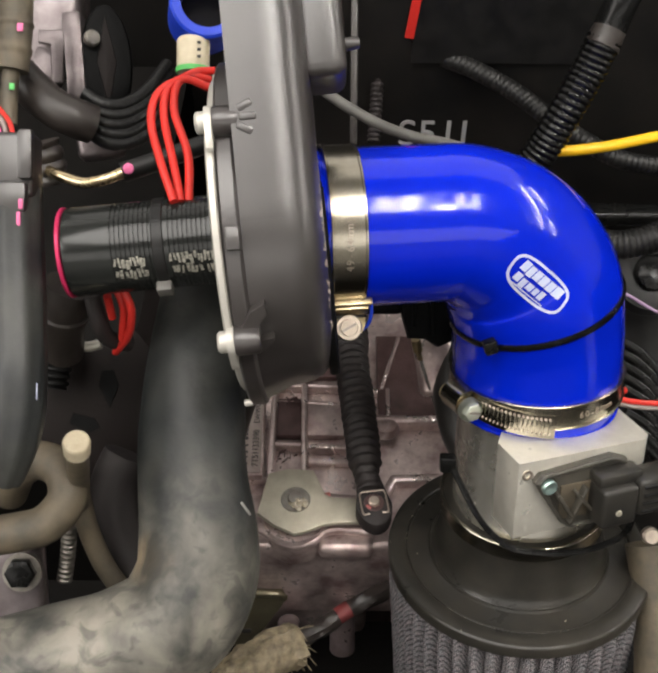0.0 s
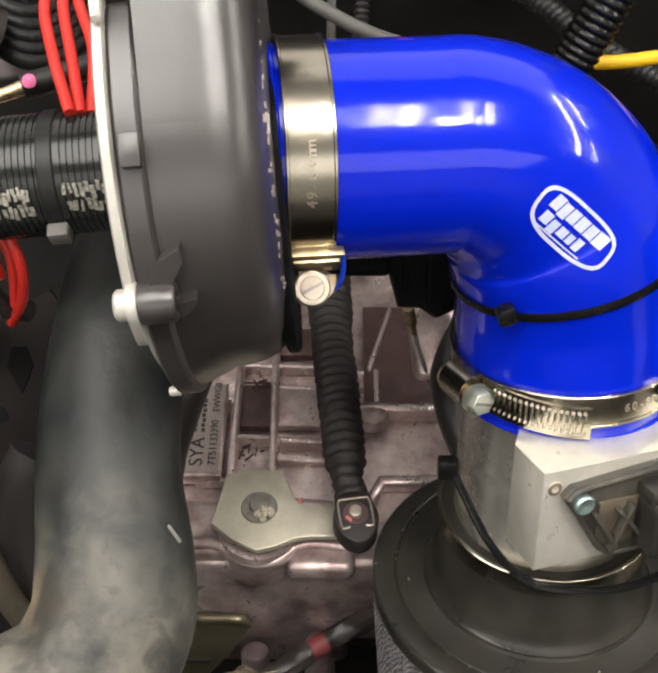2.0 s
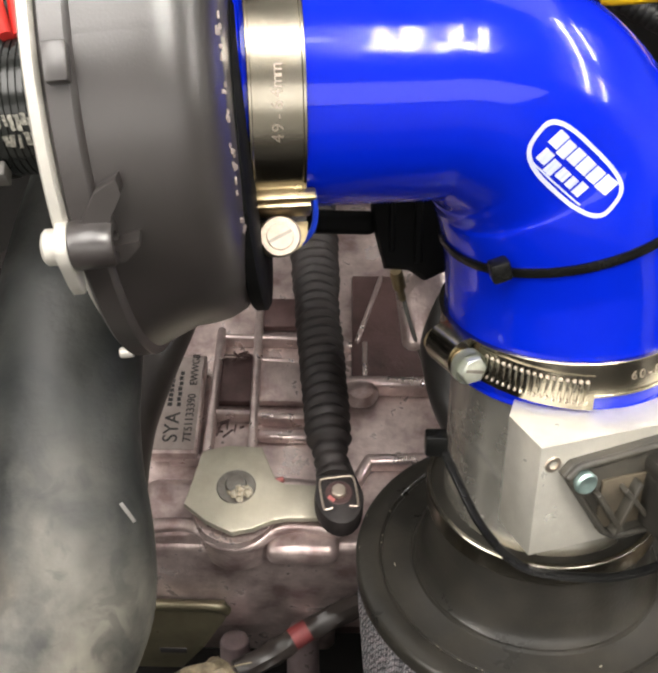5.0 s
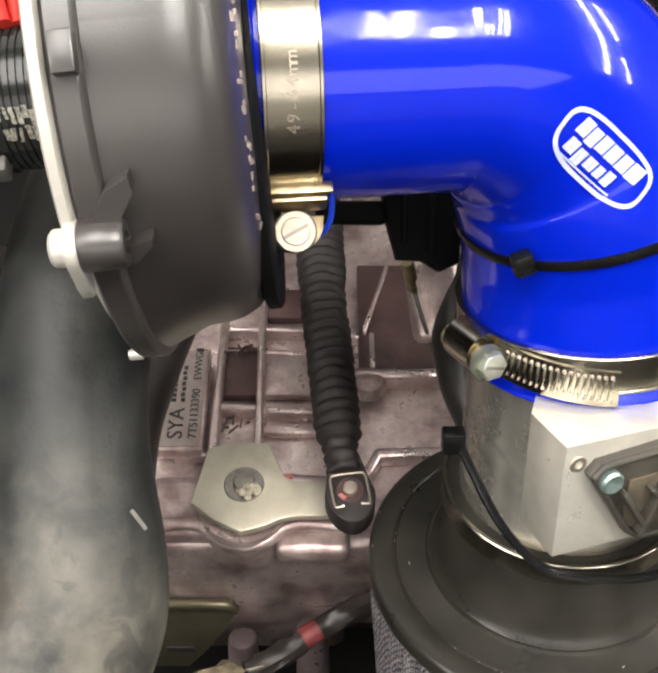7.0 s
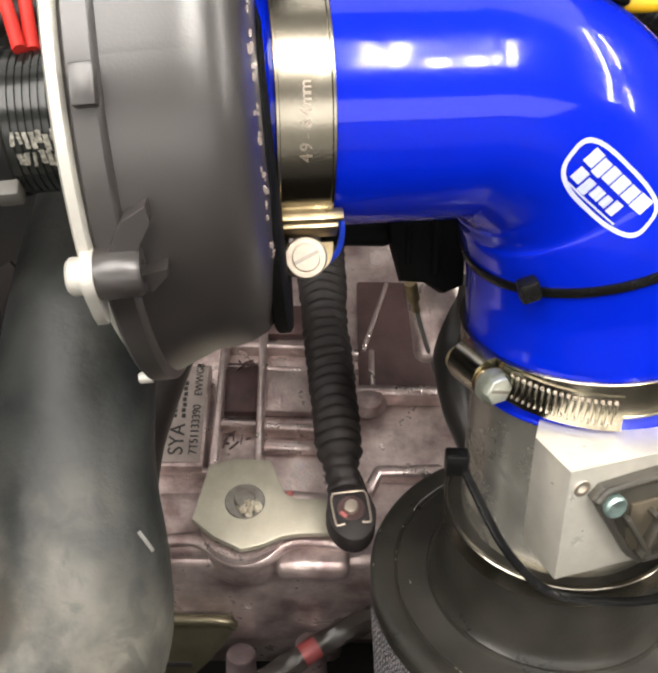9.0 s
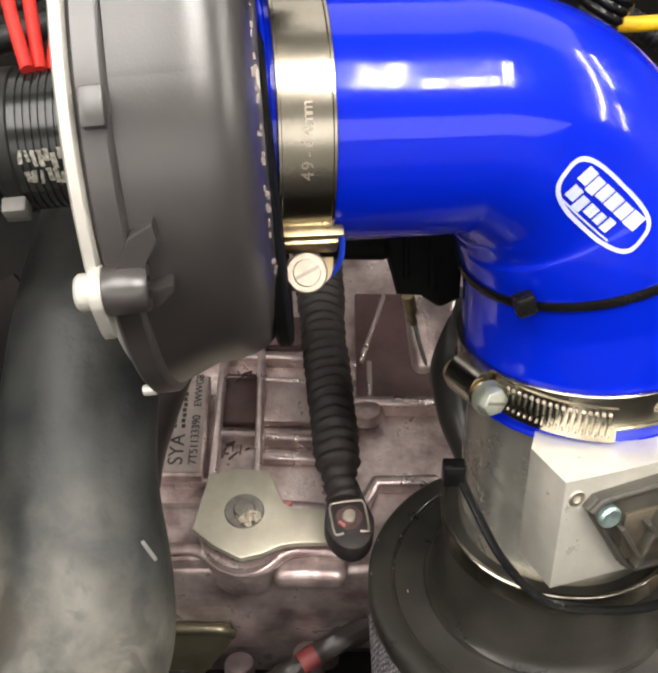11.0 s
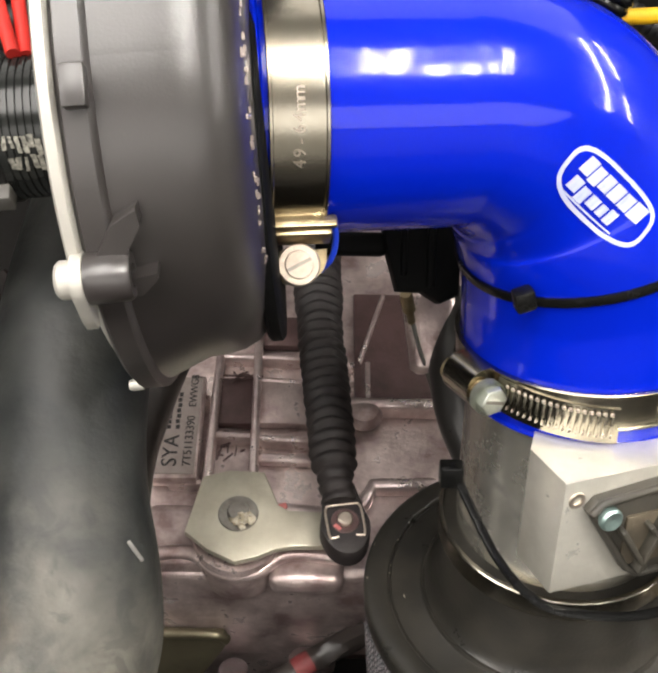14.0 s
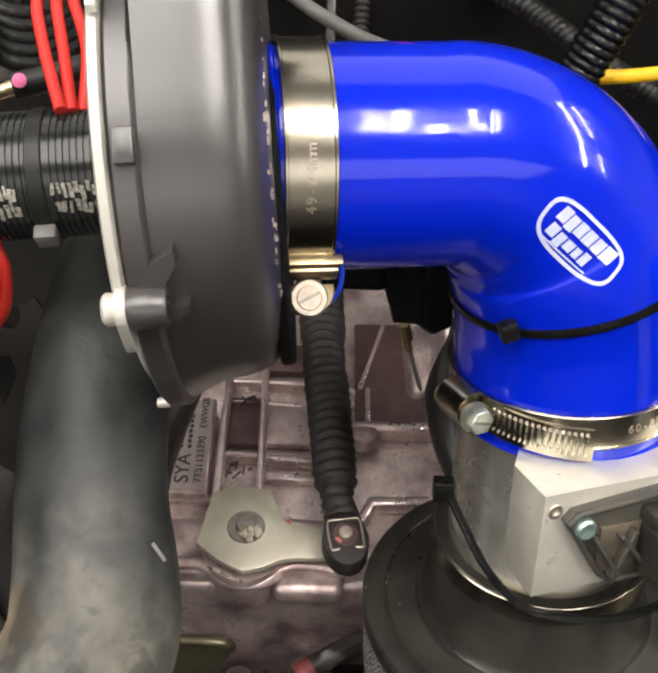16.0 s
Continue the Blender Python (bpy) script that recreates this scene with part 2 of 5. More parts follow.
def spline(pts, per=12):
    pts = [Vector(p) for p in pts]
    ext = [pts[0] * 2 - pts[1]] + pts + [pts[-1] * 2 - pts[-2]]
    out = []
    for i in range(1, len(ext) - 2):
        p0, p1, p2, p3 = ext[i - 1:i + 3]
        for k in range(per):
            t = k / per
            out.append(0.5 * ((2 * p1) + (p2 - p0) * t + (2 * p0 - 5 * p1 + 4 * p2 - p3) * t * t + (3 * p1 - p0 - 3 * p2 + p3) * t ** 3))
    out.append(pts[-1])
    return out


def even(line, step):
    """The line resampled at even steps."""
    out, left = [line[0].copy()], step
    for a, b in zip(line, line[1:]):
        d = (b - a).length
        at = 0.0
        while d - at >= left:
            at += left
            out.append(a.lerp(b, at / d))
            left = step
        left -= d - at
    out.append(line[-1].copy())
    return out


def sweep(line, radius, segs=16, caps=True, flat=1.0, hint=(0, 0, 1)):
    """A tube along line; radius: a number or f(u, length, angle)."""
    total = sum((b - a).length for a, b in zip(line, line[1:])) or 1
    rings, at = [], 0.0
    tangent = (line[1] - line[0]).normalized()
    x = Vector(hint)
    if abs(x.dot(tangent)) > 0.95:
        x = Vector((1, 0, 0))
    for i, p in enumerate(line):
        t = (line[min(i + 1, len(line) - 1)] - line[max(i - 1, 0)]).normalized()
        x = (x - t * x.dot(t)).normalized()
        y = t.cross(x)
        if i:
            at += (p - line[i - 1]).length
        ring = []
        for k in range(segs):
            a = 2 * math.pi * k / segs
            r = radius(at / total, at, a) if callable(radius) else radius
            ring.append(p + x * (r * math.cos(a)) + y * (r * flat * math.sin(a)))
        rings.append(ring)
    return skin(bmesh.new(), rings, True, caps)


def tube(pts, radius, segs=16, per=12, **kw):
    return sweep(spline(pts, per), radius, segs, **kw)


def loom(pts, r, pitch=0.0042, depth=0.16, segs=16):
    """Split corrugated conduit."""
    line = even(spline(pts, 16), pitch / 6)
    return sweep(line, lambda u, at, a: r * (1 - depth * (0.5 - 0.5 * math.cos(2 * math.pi * at / pitch)) ** 2), segs)


def rbox(m, sx, sy, sz, bev=0.002, seg=2):
    bm = bmesh.new()
    bmesh.ops.create_cube(bm, size=1)
    bm.transform(Matrix.Diagonal((sx, sy, sz, 1)))
    if bev:
        bmesh.ops.bevel(bm, geom=bm.edges[:], offset=bev, segments=seg, affect="EDGES", profile=0.5)
    bm.transform(m)
    return bm


def slab(outline, m, thick, bev=0.0008):
    """An outline in the local xy of m, extruded from z=0 to thick, its upper edge softened."""
    bm = bmesh.new()
    lower = [bm.verts.new((x, y, 0)) for x, y in outline]
    f = bm.faces.new(lower)
    got = bmesh.ops.extrude_face_region(bm, geom=[f])
    top = [v for v in got["geom"] if isinstance(v, bmesh.types.BMVert)]
    for v in top:
        v.co.z += thick
    if bev:
        edges = [e for e in bm.edges if all(v in top for v in e.verts)]
        bmesh.ops.bevel(bm, geom=edges, offset=bev, segments=2, affect="EDGES", profile=0.5)
    bm.transform(m)
    return bm


def join(*bms):
    out = bmesh.new()
    for b in bms:
        me = bpy.data.meshes.new("tmp")
        b.to_mesh(me)
        b.free()
        out.from_mesh(me)
        bpy.data.meshes.remove(me)
    return out


def lettering(name, words, size, m, material, parent, depth=0.0002, xscale=1.0):
    """Words in the built-in font as a thin raised mesh on the local xy of m."""
    cu = bpy.data.curves.new(name, "FONT")
    cu.body, cu.size, cu.extrude, cu.align_x, cu.align_y = words, size, depth, "CENTER", "CENTER"
    ob = bpy.data.objects.new(name, cu)
    me = bpy.data.meshes.new_from_object(ob)
    bpy.data.objects.remove(ob)
    bm = bmesh.new()
    bm.from_mesh(me)
    bpy.data.meshes.remove(me)
    bm.transform(m @ Matrix.Diagonal((xscale, 1, 1, 1)))
    return part(name, bm, material, parent)


def hexagon(m, r, h, bev=0.0006):
    return slab([(r * math.cos(math.pi * k / 3), r * math.sin(math.pi * k / 3)) for k in range(6)], m, h, bev)


UP = Vector((0, 0, 1))
VIEWWARD = Vector((0, -0.686, 0.728))     # the side of the engine bay that lies open
AWAY = -VIEWWARD
RISE = Vector((0, 0.728, 0.686))

# ---- the garage, closed round the car ----
def plain_box(x0, x1, y0, y1, z0, z1):
    return rbox(pose((x0 + x1) / 2, (y0 + y1) / 2, (z0 + z1) / 2), x1 - x0, y1 - y0, z1 - z0, 0)


def structure(name, bm, material, label):
    return single(name, bm, material, (0, 0, 0), label, name.split("_")[0], kind="structure", smooth=0)


structure("floor", plain_box(-7.5, 7.5, -7.5, 7.5, -0.1, 0), M_FLOOR, "grey concrete garage floor under the car")
structure("ceiling", plain_box(-7.5, 7.5, -7.5, 7.5, 3.2, 3.3), M_WALL, "pale painted garage ceiling above the car")
structure("wall_north", plain_box(-7.5, 7.5, 7.5, 7.6, 0, 3.2), M_WALL, "pale painted garage wall")
structure("wall_south", plain_box(-7.5, 7.5, -7.6, -7.5, 0, 3.2), M_WALL, "pale painted garage wall")
structure("wall_east", plain_box(7.5, 7.6, -7.5, 7.5, 0, 3.2), M_WALL, "pale painted garage wall")
structure("wall_west", plain_box(-7.6, -7.5, -7.5, 7.5, 0, 3.2), M_WALL, "pale painted garage wall")


def dusty_shaded_duct():
    """Rubber with mottled dust; its fade puts the upper run's shade into the colour."""
    m = mat("dusty_shaded_duct_rubber", (0.009, 0.011, 0.0115), 0.46, 0, (0.028, 0.031, 0.030), 60, 0.8, 0.3, 220, 0.35, 0.14, spec=0.32)
    nt = m.node_tree
    n, l = nt.nodes, nt.links
    b = n["Principled BSDF"]
    co = n.new("ShaderNodeTexCoord")
    sep = n.new("ShaderNodeSeparateXYZ")
    l.new(co.outputs["Object"], sep.inputs[0])
    # painted fade: shaded under the blower, sheen on the bend
    grad = n.new("ShaderNodeMapRange")
    grad.inputs["From Min"].default_value, grad.inputs["From Max"].default_value = -0.022, -0.088
    grad.inputs["To Min"].default_value = 0.08
    l.new(sep.outputs["Y"], grad.inputs["Value"])
    cloud = n.new("ShaderNodeTexNoise")
    cloud.inputs["Scale"].default_value, cloud.inputs["Detail"].default_value, cloud.inputs["Distortion"].default_value = 36, 10, 0.4
    l.new(co.outputs["Object"], cloud.inputs["Vector"])
    fac = n.new("ShaderNodeMapRange")
    fac.inputs["From Min"].default_value, fac.inputs["From Max"].default_value = 0.36, 0.66
    fac.inputs["To Min"].default_value = 0.12
    l.new(cloud.outputs["Fac"], fac.inputs["Value"])
    mul = n.new("ShaderNodeMath")
    mul.operation = "MULTIPLY"
    l.new(grad.outputs["Result"], mul.inputs[0])
    l.new(fac.outputs["Result"], mul.inputs[1])
    old = b.inputs["Base Color"].links[0].from_socket
    mix = n.new("ShaderNodeMix")
    mix.data_type = "RGBA"
    mix.inputs[7].default_value = (0.23, 0.213, 0.178, 1)
    l.new(old, mix.inputs[6])
    l.new(mul.outputs[0], mix.inputs[0])
    # darker rubbed smudges through the dust
    rub = n.new("ShaderNodeTexNoise")
    rub.inputs["Scale"].default_value, rub.inputs["Detail"].default_value, rub.inputs["Distortion"].default_value = 95, 8, 1.2
    l.new(co.outputs["Object"], rub.inputs["Vector"])
    worn = n.new("ShaderNodeMapRange")
    worn.inputs["From Min"].default_value, worn.inputs["From Max"].default_value = 0.52, 0.64
    worn.inputs["To Max"].default_value = 0.45
    l.new(rub.outputs["Fac"], worn.inputs["Value"])
    smudge = n.new("ShaderNodeMix")
    smudge.data_type = "RGBA"
    smudge.inputs[7].default_value = (0.022, 0.024, 0.024, 1)
    l.new(worn.outputs["Result"], smudge.inputs[0])
    l.new(mix.outputs[2], smudge.inputs[6])
    mix = smudge
    # tan dirt caught in the inner bend
    far = n.new("ShaderNodeVectorMath")
    far.operation = "DISTANCE"
    far.inputs[1].default_value = Vector((-0.0547, 0.2257, 0.8491)) - Vector((-0.0472, 0.2828, 0.8685))
    l.new(co.outputs["Object"], far.inputs[0])
    near = n.new("ShaderNodeMapRange")
    near.inputs["From Min"].default_value, near.inputs["From Max"].default_value = 0.017, 0.004
    near.inputs["To Max"].default_value = 0.9
    l.new(far.outputs["Value"], near.inputs["Value"])
    part_of = n.new("ShaderNodeMath")
    part_of.operation = "MULTIPLY"
    l.new(near.outputs["Result"], part_of.inputs[0])
    l.new(fac.outputs["Result"], part_of.inputs[1])
    tan_mix = n.new("ShaderNodeMix")
    tan_mix.data_type = "RGBA"
    tan_mix.inputs[7].default_value = (0.42, 0.3, 0.17, 1)
    l.new(part_of.outputs[0], tan_mix.inputs[0])
    l.new(mix.outputs[2], tan_mix.inputs[6])
    l.new(tan_mix.outputs[2], b.inputs["Base Color"])
    return m


M_DUCT = dusty_shaded_duct()

# ---- ceiling lights over the bay ----
def light_bar(x0, y0, x1, y1, width):
    """A tube light from (x0, y0) to (x1, y1), hung just under the ceiling."""
    a, c = Vector((x0, y0, 3.1)), Vector((x1, y1, 3.1))
    mid, length = (a + c) / 2, (a - c).length
    turn = basis(mid, UP, a - c)
    fx = thing("ceiling_light", (mid.x, mid.y, 3.2), "white strip light hung under the garage ceiling", "light", "lights on the ceiling")
    part("housing", rbox(turn @ pose(0, 0, 0.025), length, width * 0.9, 0.03, 0.003), M_FIXTURE, fx)
    part("diffuser", rbox(turn, length, width, 0.02, 0.003), M_LIGHT, fx, "glowing white diffuser")
    part("stem", rbox(turn @ pose(0, 0, 0.070), length * 0.6, 0.01, 0.062, 0), M_FIXTURE, fx)
    return fx


for x0, y0, x1, y1, w in ((0.52, 0.10, 0.67, -0.81, 0.014), (0.59, -0.16, 0.715, -0.83, 0.012), (0.605, 0.07, 0.775, -0.85, 0.036),
                          (0.82, -0.52, 0.915, -0.91, 0.047), (0.91, -0.49, 1.015, -0.90, 0.027), (0.955, 0.06, 1.155, -0.90, 0.047),
                          (1.05, 0.06, 1.295, -0.91, 0.016), (1.1, 0.08, 1.345, -0.89, 0.014),
                          (2.75, 1.85, 5.0, -1.35, 0.09), (3.45, 2.30, 4.3, 1.0, 0.07), (4.9, 0.2, 6.2, -1.1, 0.07)):
    light_bar(x0, y0, x1, y1, w)

# ---- electric blower: housing, motor and outlet ----
AX = Vector((0.0552, 0.3220, 0.9599)) - Vector((-0.0771, 0.3117, 0.9509))
BLOW = basis((-0.0122, 0.3202, 0.9524), AX, VIEWWARD)       # local z along the shaft, x towards the open side


def at_angle(r, deg, s):
    """A place on the blower: radius, degrees from the open side downwards, metres along the shaft."""
    a = radians(deg)
    return BLOW @ Vector((r * math.cos(a), r * math.sin(a), s))


blower = thing("electric_blower", BLOW.translation, "dark grey electric blower with silver back plate and black motor", "blower")
hump = [(0.030, -0.0118), (0.0688, -0.0118), (0.0700, -0.0108), (0.0700, -0.0060), (0.0694, -0.0053), (0.0680, -0.0048),
        (0.0680, 0.0055), (0.0676, 0.0105), (0.0666, 0.0150), (0.0646, 0.0188), (0.0612, 0.0218), (0.0566, 0.0236), (0.0520, 0.0241), (0.034, 0.0241),
        (0.030, 0.0241)]


def scroll(a, r, s):
    """The scroll tightens as it runs down and round from the outlet."""
    if r < 0.05 or s < -0.005:
        return 0
    d = math.degrees(a) % 360
    d = d if d < 250 else d - 360
    u = min(1, max(0, (d - 12) / 78))
    return -0.0046 * u * u * (3 - 2 * u) * min(1, (s + 0.005) / 0.006)


part("volute", lathe(hump, BLOW, 120, wobble=scroll), M_HOUSING, blower)
# outlet trunk rising from the scroll, with the scroll's own cross-section
trunk = []
face = [(r, s) for r, s in hump if r > 0.053 and s > -0.005]
for h, grow, deep in ((-0.016, -0.0012, 0.032), (-0.008, -0.0003, 0.030), (-0.003, -0.00003, 0.029), (0.0, 0.00004, 0.028), (0.006, 0.00006, 0.025), (0.012, 0.0001, 0.022), (0.04, 0.0006, 0.016), (0.08, 0.0014, 0.014), (0.13, 0.002, 0.014), (0.17, 0.002, 0.014)):
    bend = (lambda r: math.sqrt(r * r - h * h)) if h < 0 else (lambda r: r)     # below the outlet it follows the scroll
    ring = [BLOW @ Vector((bend(r) + grow, -h, s)) for r, s in face]
    ring += [BLOW @ Vector((r, -h, s)) for r, s in ((0.040, 0.0238 + grow), (deep + 0.006, 0.0205), (deep, 0.014), (deep, 0.002), (deep + 0.006, -0.0045), (0.045, -0.0048))]
    trunk.append(ring)
part("outlet_trunk", skin(bmesh.new(), trunk), M_HOUSING, blower)
part("outlet_boss", join(rbox(BLOW @ pose(0.042, -0.083, 0.0290), 0.032, 0.070, 0.0180, 0.005, 4),
                         lathe([(0.0, 0), (0.0025, 0), (0.0025, 0.004), (0.0018, 0.006), (0, 0.006)], BLOW @ pose(0.046, -0.062, 0.0375), 12)), M_HOUSING, blower)
# lip, back plate with lugs
part("back_plate", lathe([(0.012, -0.0150), (0.0702, -0.0150), (0.0712, -0.0144), (0.0712, -0.0124), (0.0704, -0.0119), (0.012, -0.0119)], BLOW, 144,
                         wobble=lambda a, r, s: (-0.0075 * min(1, max(0, (abs(math.remainder(a, 2 * math.pi) - 0.06) - 0.62) / 0.08)) if r > 0.05 else 0)),
     M_PLATE, blower, "bare silver cast back plate")
part("front_disc", lathe([(0.020, 0.0200), (0.0432, 0.0200), (0.0440, 0.0208), (0.0440, 0.0234), (0.0430, 0.0242), (0.020, 0.0246)], BLOW @ pose(-0.001, 0.0168, 0.0012), 120), M_PITCH, blower, "black front ring")
# pale bits along the chipped rim stand in for its glints
random.seed(11)
chips = []
for k in range(70):
    deg, ss = random.uniform(-46, 58), random.uniform(0.9, 1.3)
    rr, sx = 0.0620 - 0.0046 * ss + scroll(radians(deg), 0.06, 0.02), 0.0214 + 0.0019 * ss
    chips.append(rbox(basis(at_angle(rr, deg, sx), at_angle(1, deg, 0.6) - at_angle(0, deg, 0), at_angle(1, deg + 90, 0) - at_angle(0, deg, 0)), random.uniform(0.0006, 0.0016), random.uniform(0.0003, 0.0008), 0.0005, 0))
part("worn_edge_glints", join(*chips), M_PAPER, blower, "pale glints painted along the chipped rim")


def raised_patch(spots, deg0, r0, r1):
    """A cast web standing on the scroll; spots: (degrees from the lug, metres along the shaft)."""
    return skin(bmesh.new(), [[at_angle(r, deg0 + d, s) for d, s in spots] for r in (r0, r1 - 0.0005)] + [
        [at_angle(r1, deg0 + d * 0.97, s) for d, s in spots]])


for deg, rr in ((37.2, 0.0716), (-28, 0.0722), (84, 0.0690), (-105, 0.0722), (160, 0.0722)):
    lug_m = basis(at_angle(rr, deg, -0.0142), AX, at_angle(1, deg, 0) - at_angle(0, deg, 0))
    if deg == 84:
        part("bolt_head", lathe([(0, -0.0006), (0.0012, -0.0006), (0.0015, 0.0), (0.0015, 0.0030), (0, 0.0030)], lug_m, 14), M_PLATE, blower, "silver bolt head")
        continue
    part("lug", lathe([(0.0, 0.0028), (0.0052, 0.0028), (0.0055, 0.0034), (0.0052, 0.0112), (0.0046, 0.0120), (0.0026, 0.0120), (0.0024, 0.0095), (0, 0.0095)], lug_m, 24), M_HOUSING, blower)
    # teardrop ear of the plate that runs on past the bolt
    ear = [(0.0056 * math.cos(radians(k)), 0.0056 * math.sin(radians(k))) for k in range(-150, 40, 15)] + [(0.0030, 0.0085), (0.0010, 0.0122), (-0.0006, 0.0128), (-0.0042, 0.0040)]
    part("plate_ear", slab(ear, lug_m @ pose(0, 0, 0.0002), 0.0026, 0.0005), M_PLATE, blower)
    part("bolt_head", lathe([(0, -0.0034), (0.0032, -0.0034), (0.0040, -0.0026), (0.0040, 0.0003), (0, 0.0003)], lug_m, 20), M_PLATE, blower, "silver bolt head")
    part("gusset", raised_patch([(-3.6, -0.0090), (-9.5, -0.0046), (-11.8, 0.0006), (-9.0, 0.0010), (-5.0, -0.0020), (-2.5, -0.0030)], deg, 0.0660, 0.0722), M_HOUSING, blower)
    part("gusset", raised_patch([(1.0, -0.0030), (0.2, 0.0026), (1.4, 0.0026), (4.6, -0.0012), (4.6, -0.0030)], deg, 0.0650, 0.0716), M_HOUSING, blower)
# forked webs that run from the upper lug on to the outlet trunk
for y, z, turn, long in ((-0.0378, 0.0004, 26, 0.0056), (-0.0338, 0.0012, 0, 0.0060), (-0.0298, -0.0002, -30, 0.0060)):
    part("gusset", rbox(BLOW @ pose(0.0674, y, z, turn, 0, 0), 0.0036, 0.0026, long, 0.0006), M_HOUSING, blower)
part("clip_nub", rbox(BLOW @ pose(0.0708, 0.0082, -0.0076), 0.004, 0.0082, 0.0048, 0.0006), M_HOUSING, blower)

# motor
gro = [(0.0, -0.0815), (0.0172, -0.0815), (0.0182, -0.0808), (0.0185, -0.0795), (0.0185, -0.0628)]
s = -0.0625
while s < -0.018:
    if -0.0445 < s < -0.0395:
        gro += [(0.0185, s), (0.0185, -0.0395)]
        s = -0.0392
        continue
    gro += [(0.0185, s), (0.0185, s + 0.0012), (0.01805, s + 0.0014), (0.01805, s + 0.0017)]
    s += 0.0019
gro += [(0.0178, -0.0168), (0.0, -0.0168)]
motor = part("motor", lathe(gro, BLOW, 72), M_MOTOR, blower, "black finned cylindrical motor")
part("end_ring", ring_solid(0.0150, 0.0188, -0.0832, -0.0815, BLOW, 72), M_PINK, motor, "pink anodised end ring")
part("strap", ring_solid(0.0184, 0.0191, -0.0448, -0.0400, BLOW, 72), M_BLACK, motor)
part("strap_buckle", rbox(basis(at_angle(0.0208, 66, -0.0424), AX, at_angle(1, 66, 0) - at_angle(0, 66, 0)), 0.0046, 0.0062, 0.0064, 0.0008), M_GREYCABLE, motor)
# worn silver print round the motor, as plain bars
random.seed(4)
for deg0 in (20, 35):
    s = -0.0605
    while s < -0.0215:
        w = random.uniform(0.0008, 0.0015)
        if not (-0.0470 < s + w and s < -0.0382) and random.random() > 0.06:
            d0, high = deg0 + random.uniform(-2.5, 2.5), random.uniform(9, 13.5)
            lean = random.uniform(-0.0006, 0.0006)
            ring = []
            for e in range(6):
                dd = d0 + high * e / 5
                ring.append([at_angle(0.01868, dd, s + lean * e / 5 + random.uniform(-0.0002, 0.0002)), at_angle(0.01868, dd, s + w + lean * e / 5)])
            part("print_bar", skin(bmesh.new(), ring, closed=False), M_INK, motor)
        s += w + random.uniform(0.0002, 0.0007)

# ---- blue intake hose ----
RUN_A, RUN_B = BLOW @ Vector((0, 0, 0.0222)), Vector((0.0672, 0.3295, 0.9518))
HOSE = [RUN_A.lerp(RUN_B, h) for h in (0, 0.15, 0.3, 0.45, 0.6, 0.75, 0.88, 1)] + [
        (0.0764, 0.3305, 0.9486), (0.0874, 0.3320, 0.9410), (0.0976, 0.3321, 0.9293),
        (0.1054, 0.3287, 0.9151), (0.1100, 0.3249, 0.8963), (0.1116, 0.3197, 0.8805), (0.1124, 0.3148, 0.8662), (0.1127, 0.3121, 0.8582)]
line = even(spline(HOSE, 14), 0.0018)


def hose_r(u, at, a):
    grow = min(1, max(0, (u - 0.30) / 0.38))
    grow = grow * grow * (3 - 2 * grow)
    lip = 0.0006 if u > 0.985 or u < 0.012 else 0
    return 0.0330 + 0.0060 * grow - lip


hose = thing("intake_hose", HOSE[0], "glossy blue silicone elbow hose from the blower to the meter housing", "hose")
part("hose_wall", sweep(line, hose_r, 72, hint=VIEWWARD), M_BLUE, hose)
for i0, i1 in ((0, 1), (-2, -1)):
    lip_m = basis(line[i0 if i0 == 0 else i1], line[i1] - line[i0], VIEWWARD)
    rr = hose_r(0.0 if i0 == 0 else 1.0, 0, 0)
    part("end_lip", ring_solid(rr - 0.004, rr + 0.0008, -0.0016, 0.0002, lip_m, 96, 0.0006), M_BLUE, hose, "cut end of the silicone wall")
HOSE_LINE = line


def hose_at(px_u):
    i = int(px_u * (len(HOSE_LINE) - 1))
    return HOSE_LINE[i], (HOSE_LINE[min(i + 1, len(HOSE_LINE) - 1)] - HOSE_LINE[max(i - 1, 0)]).normalized()


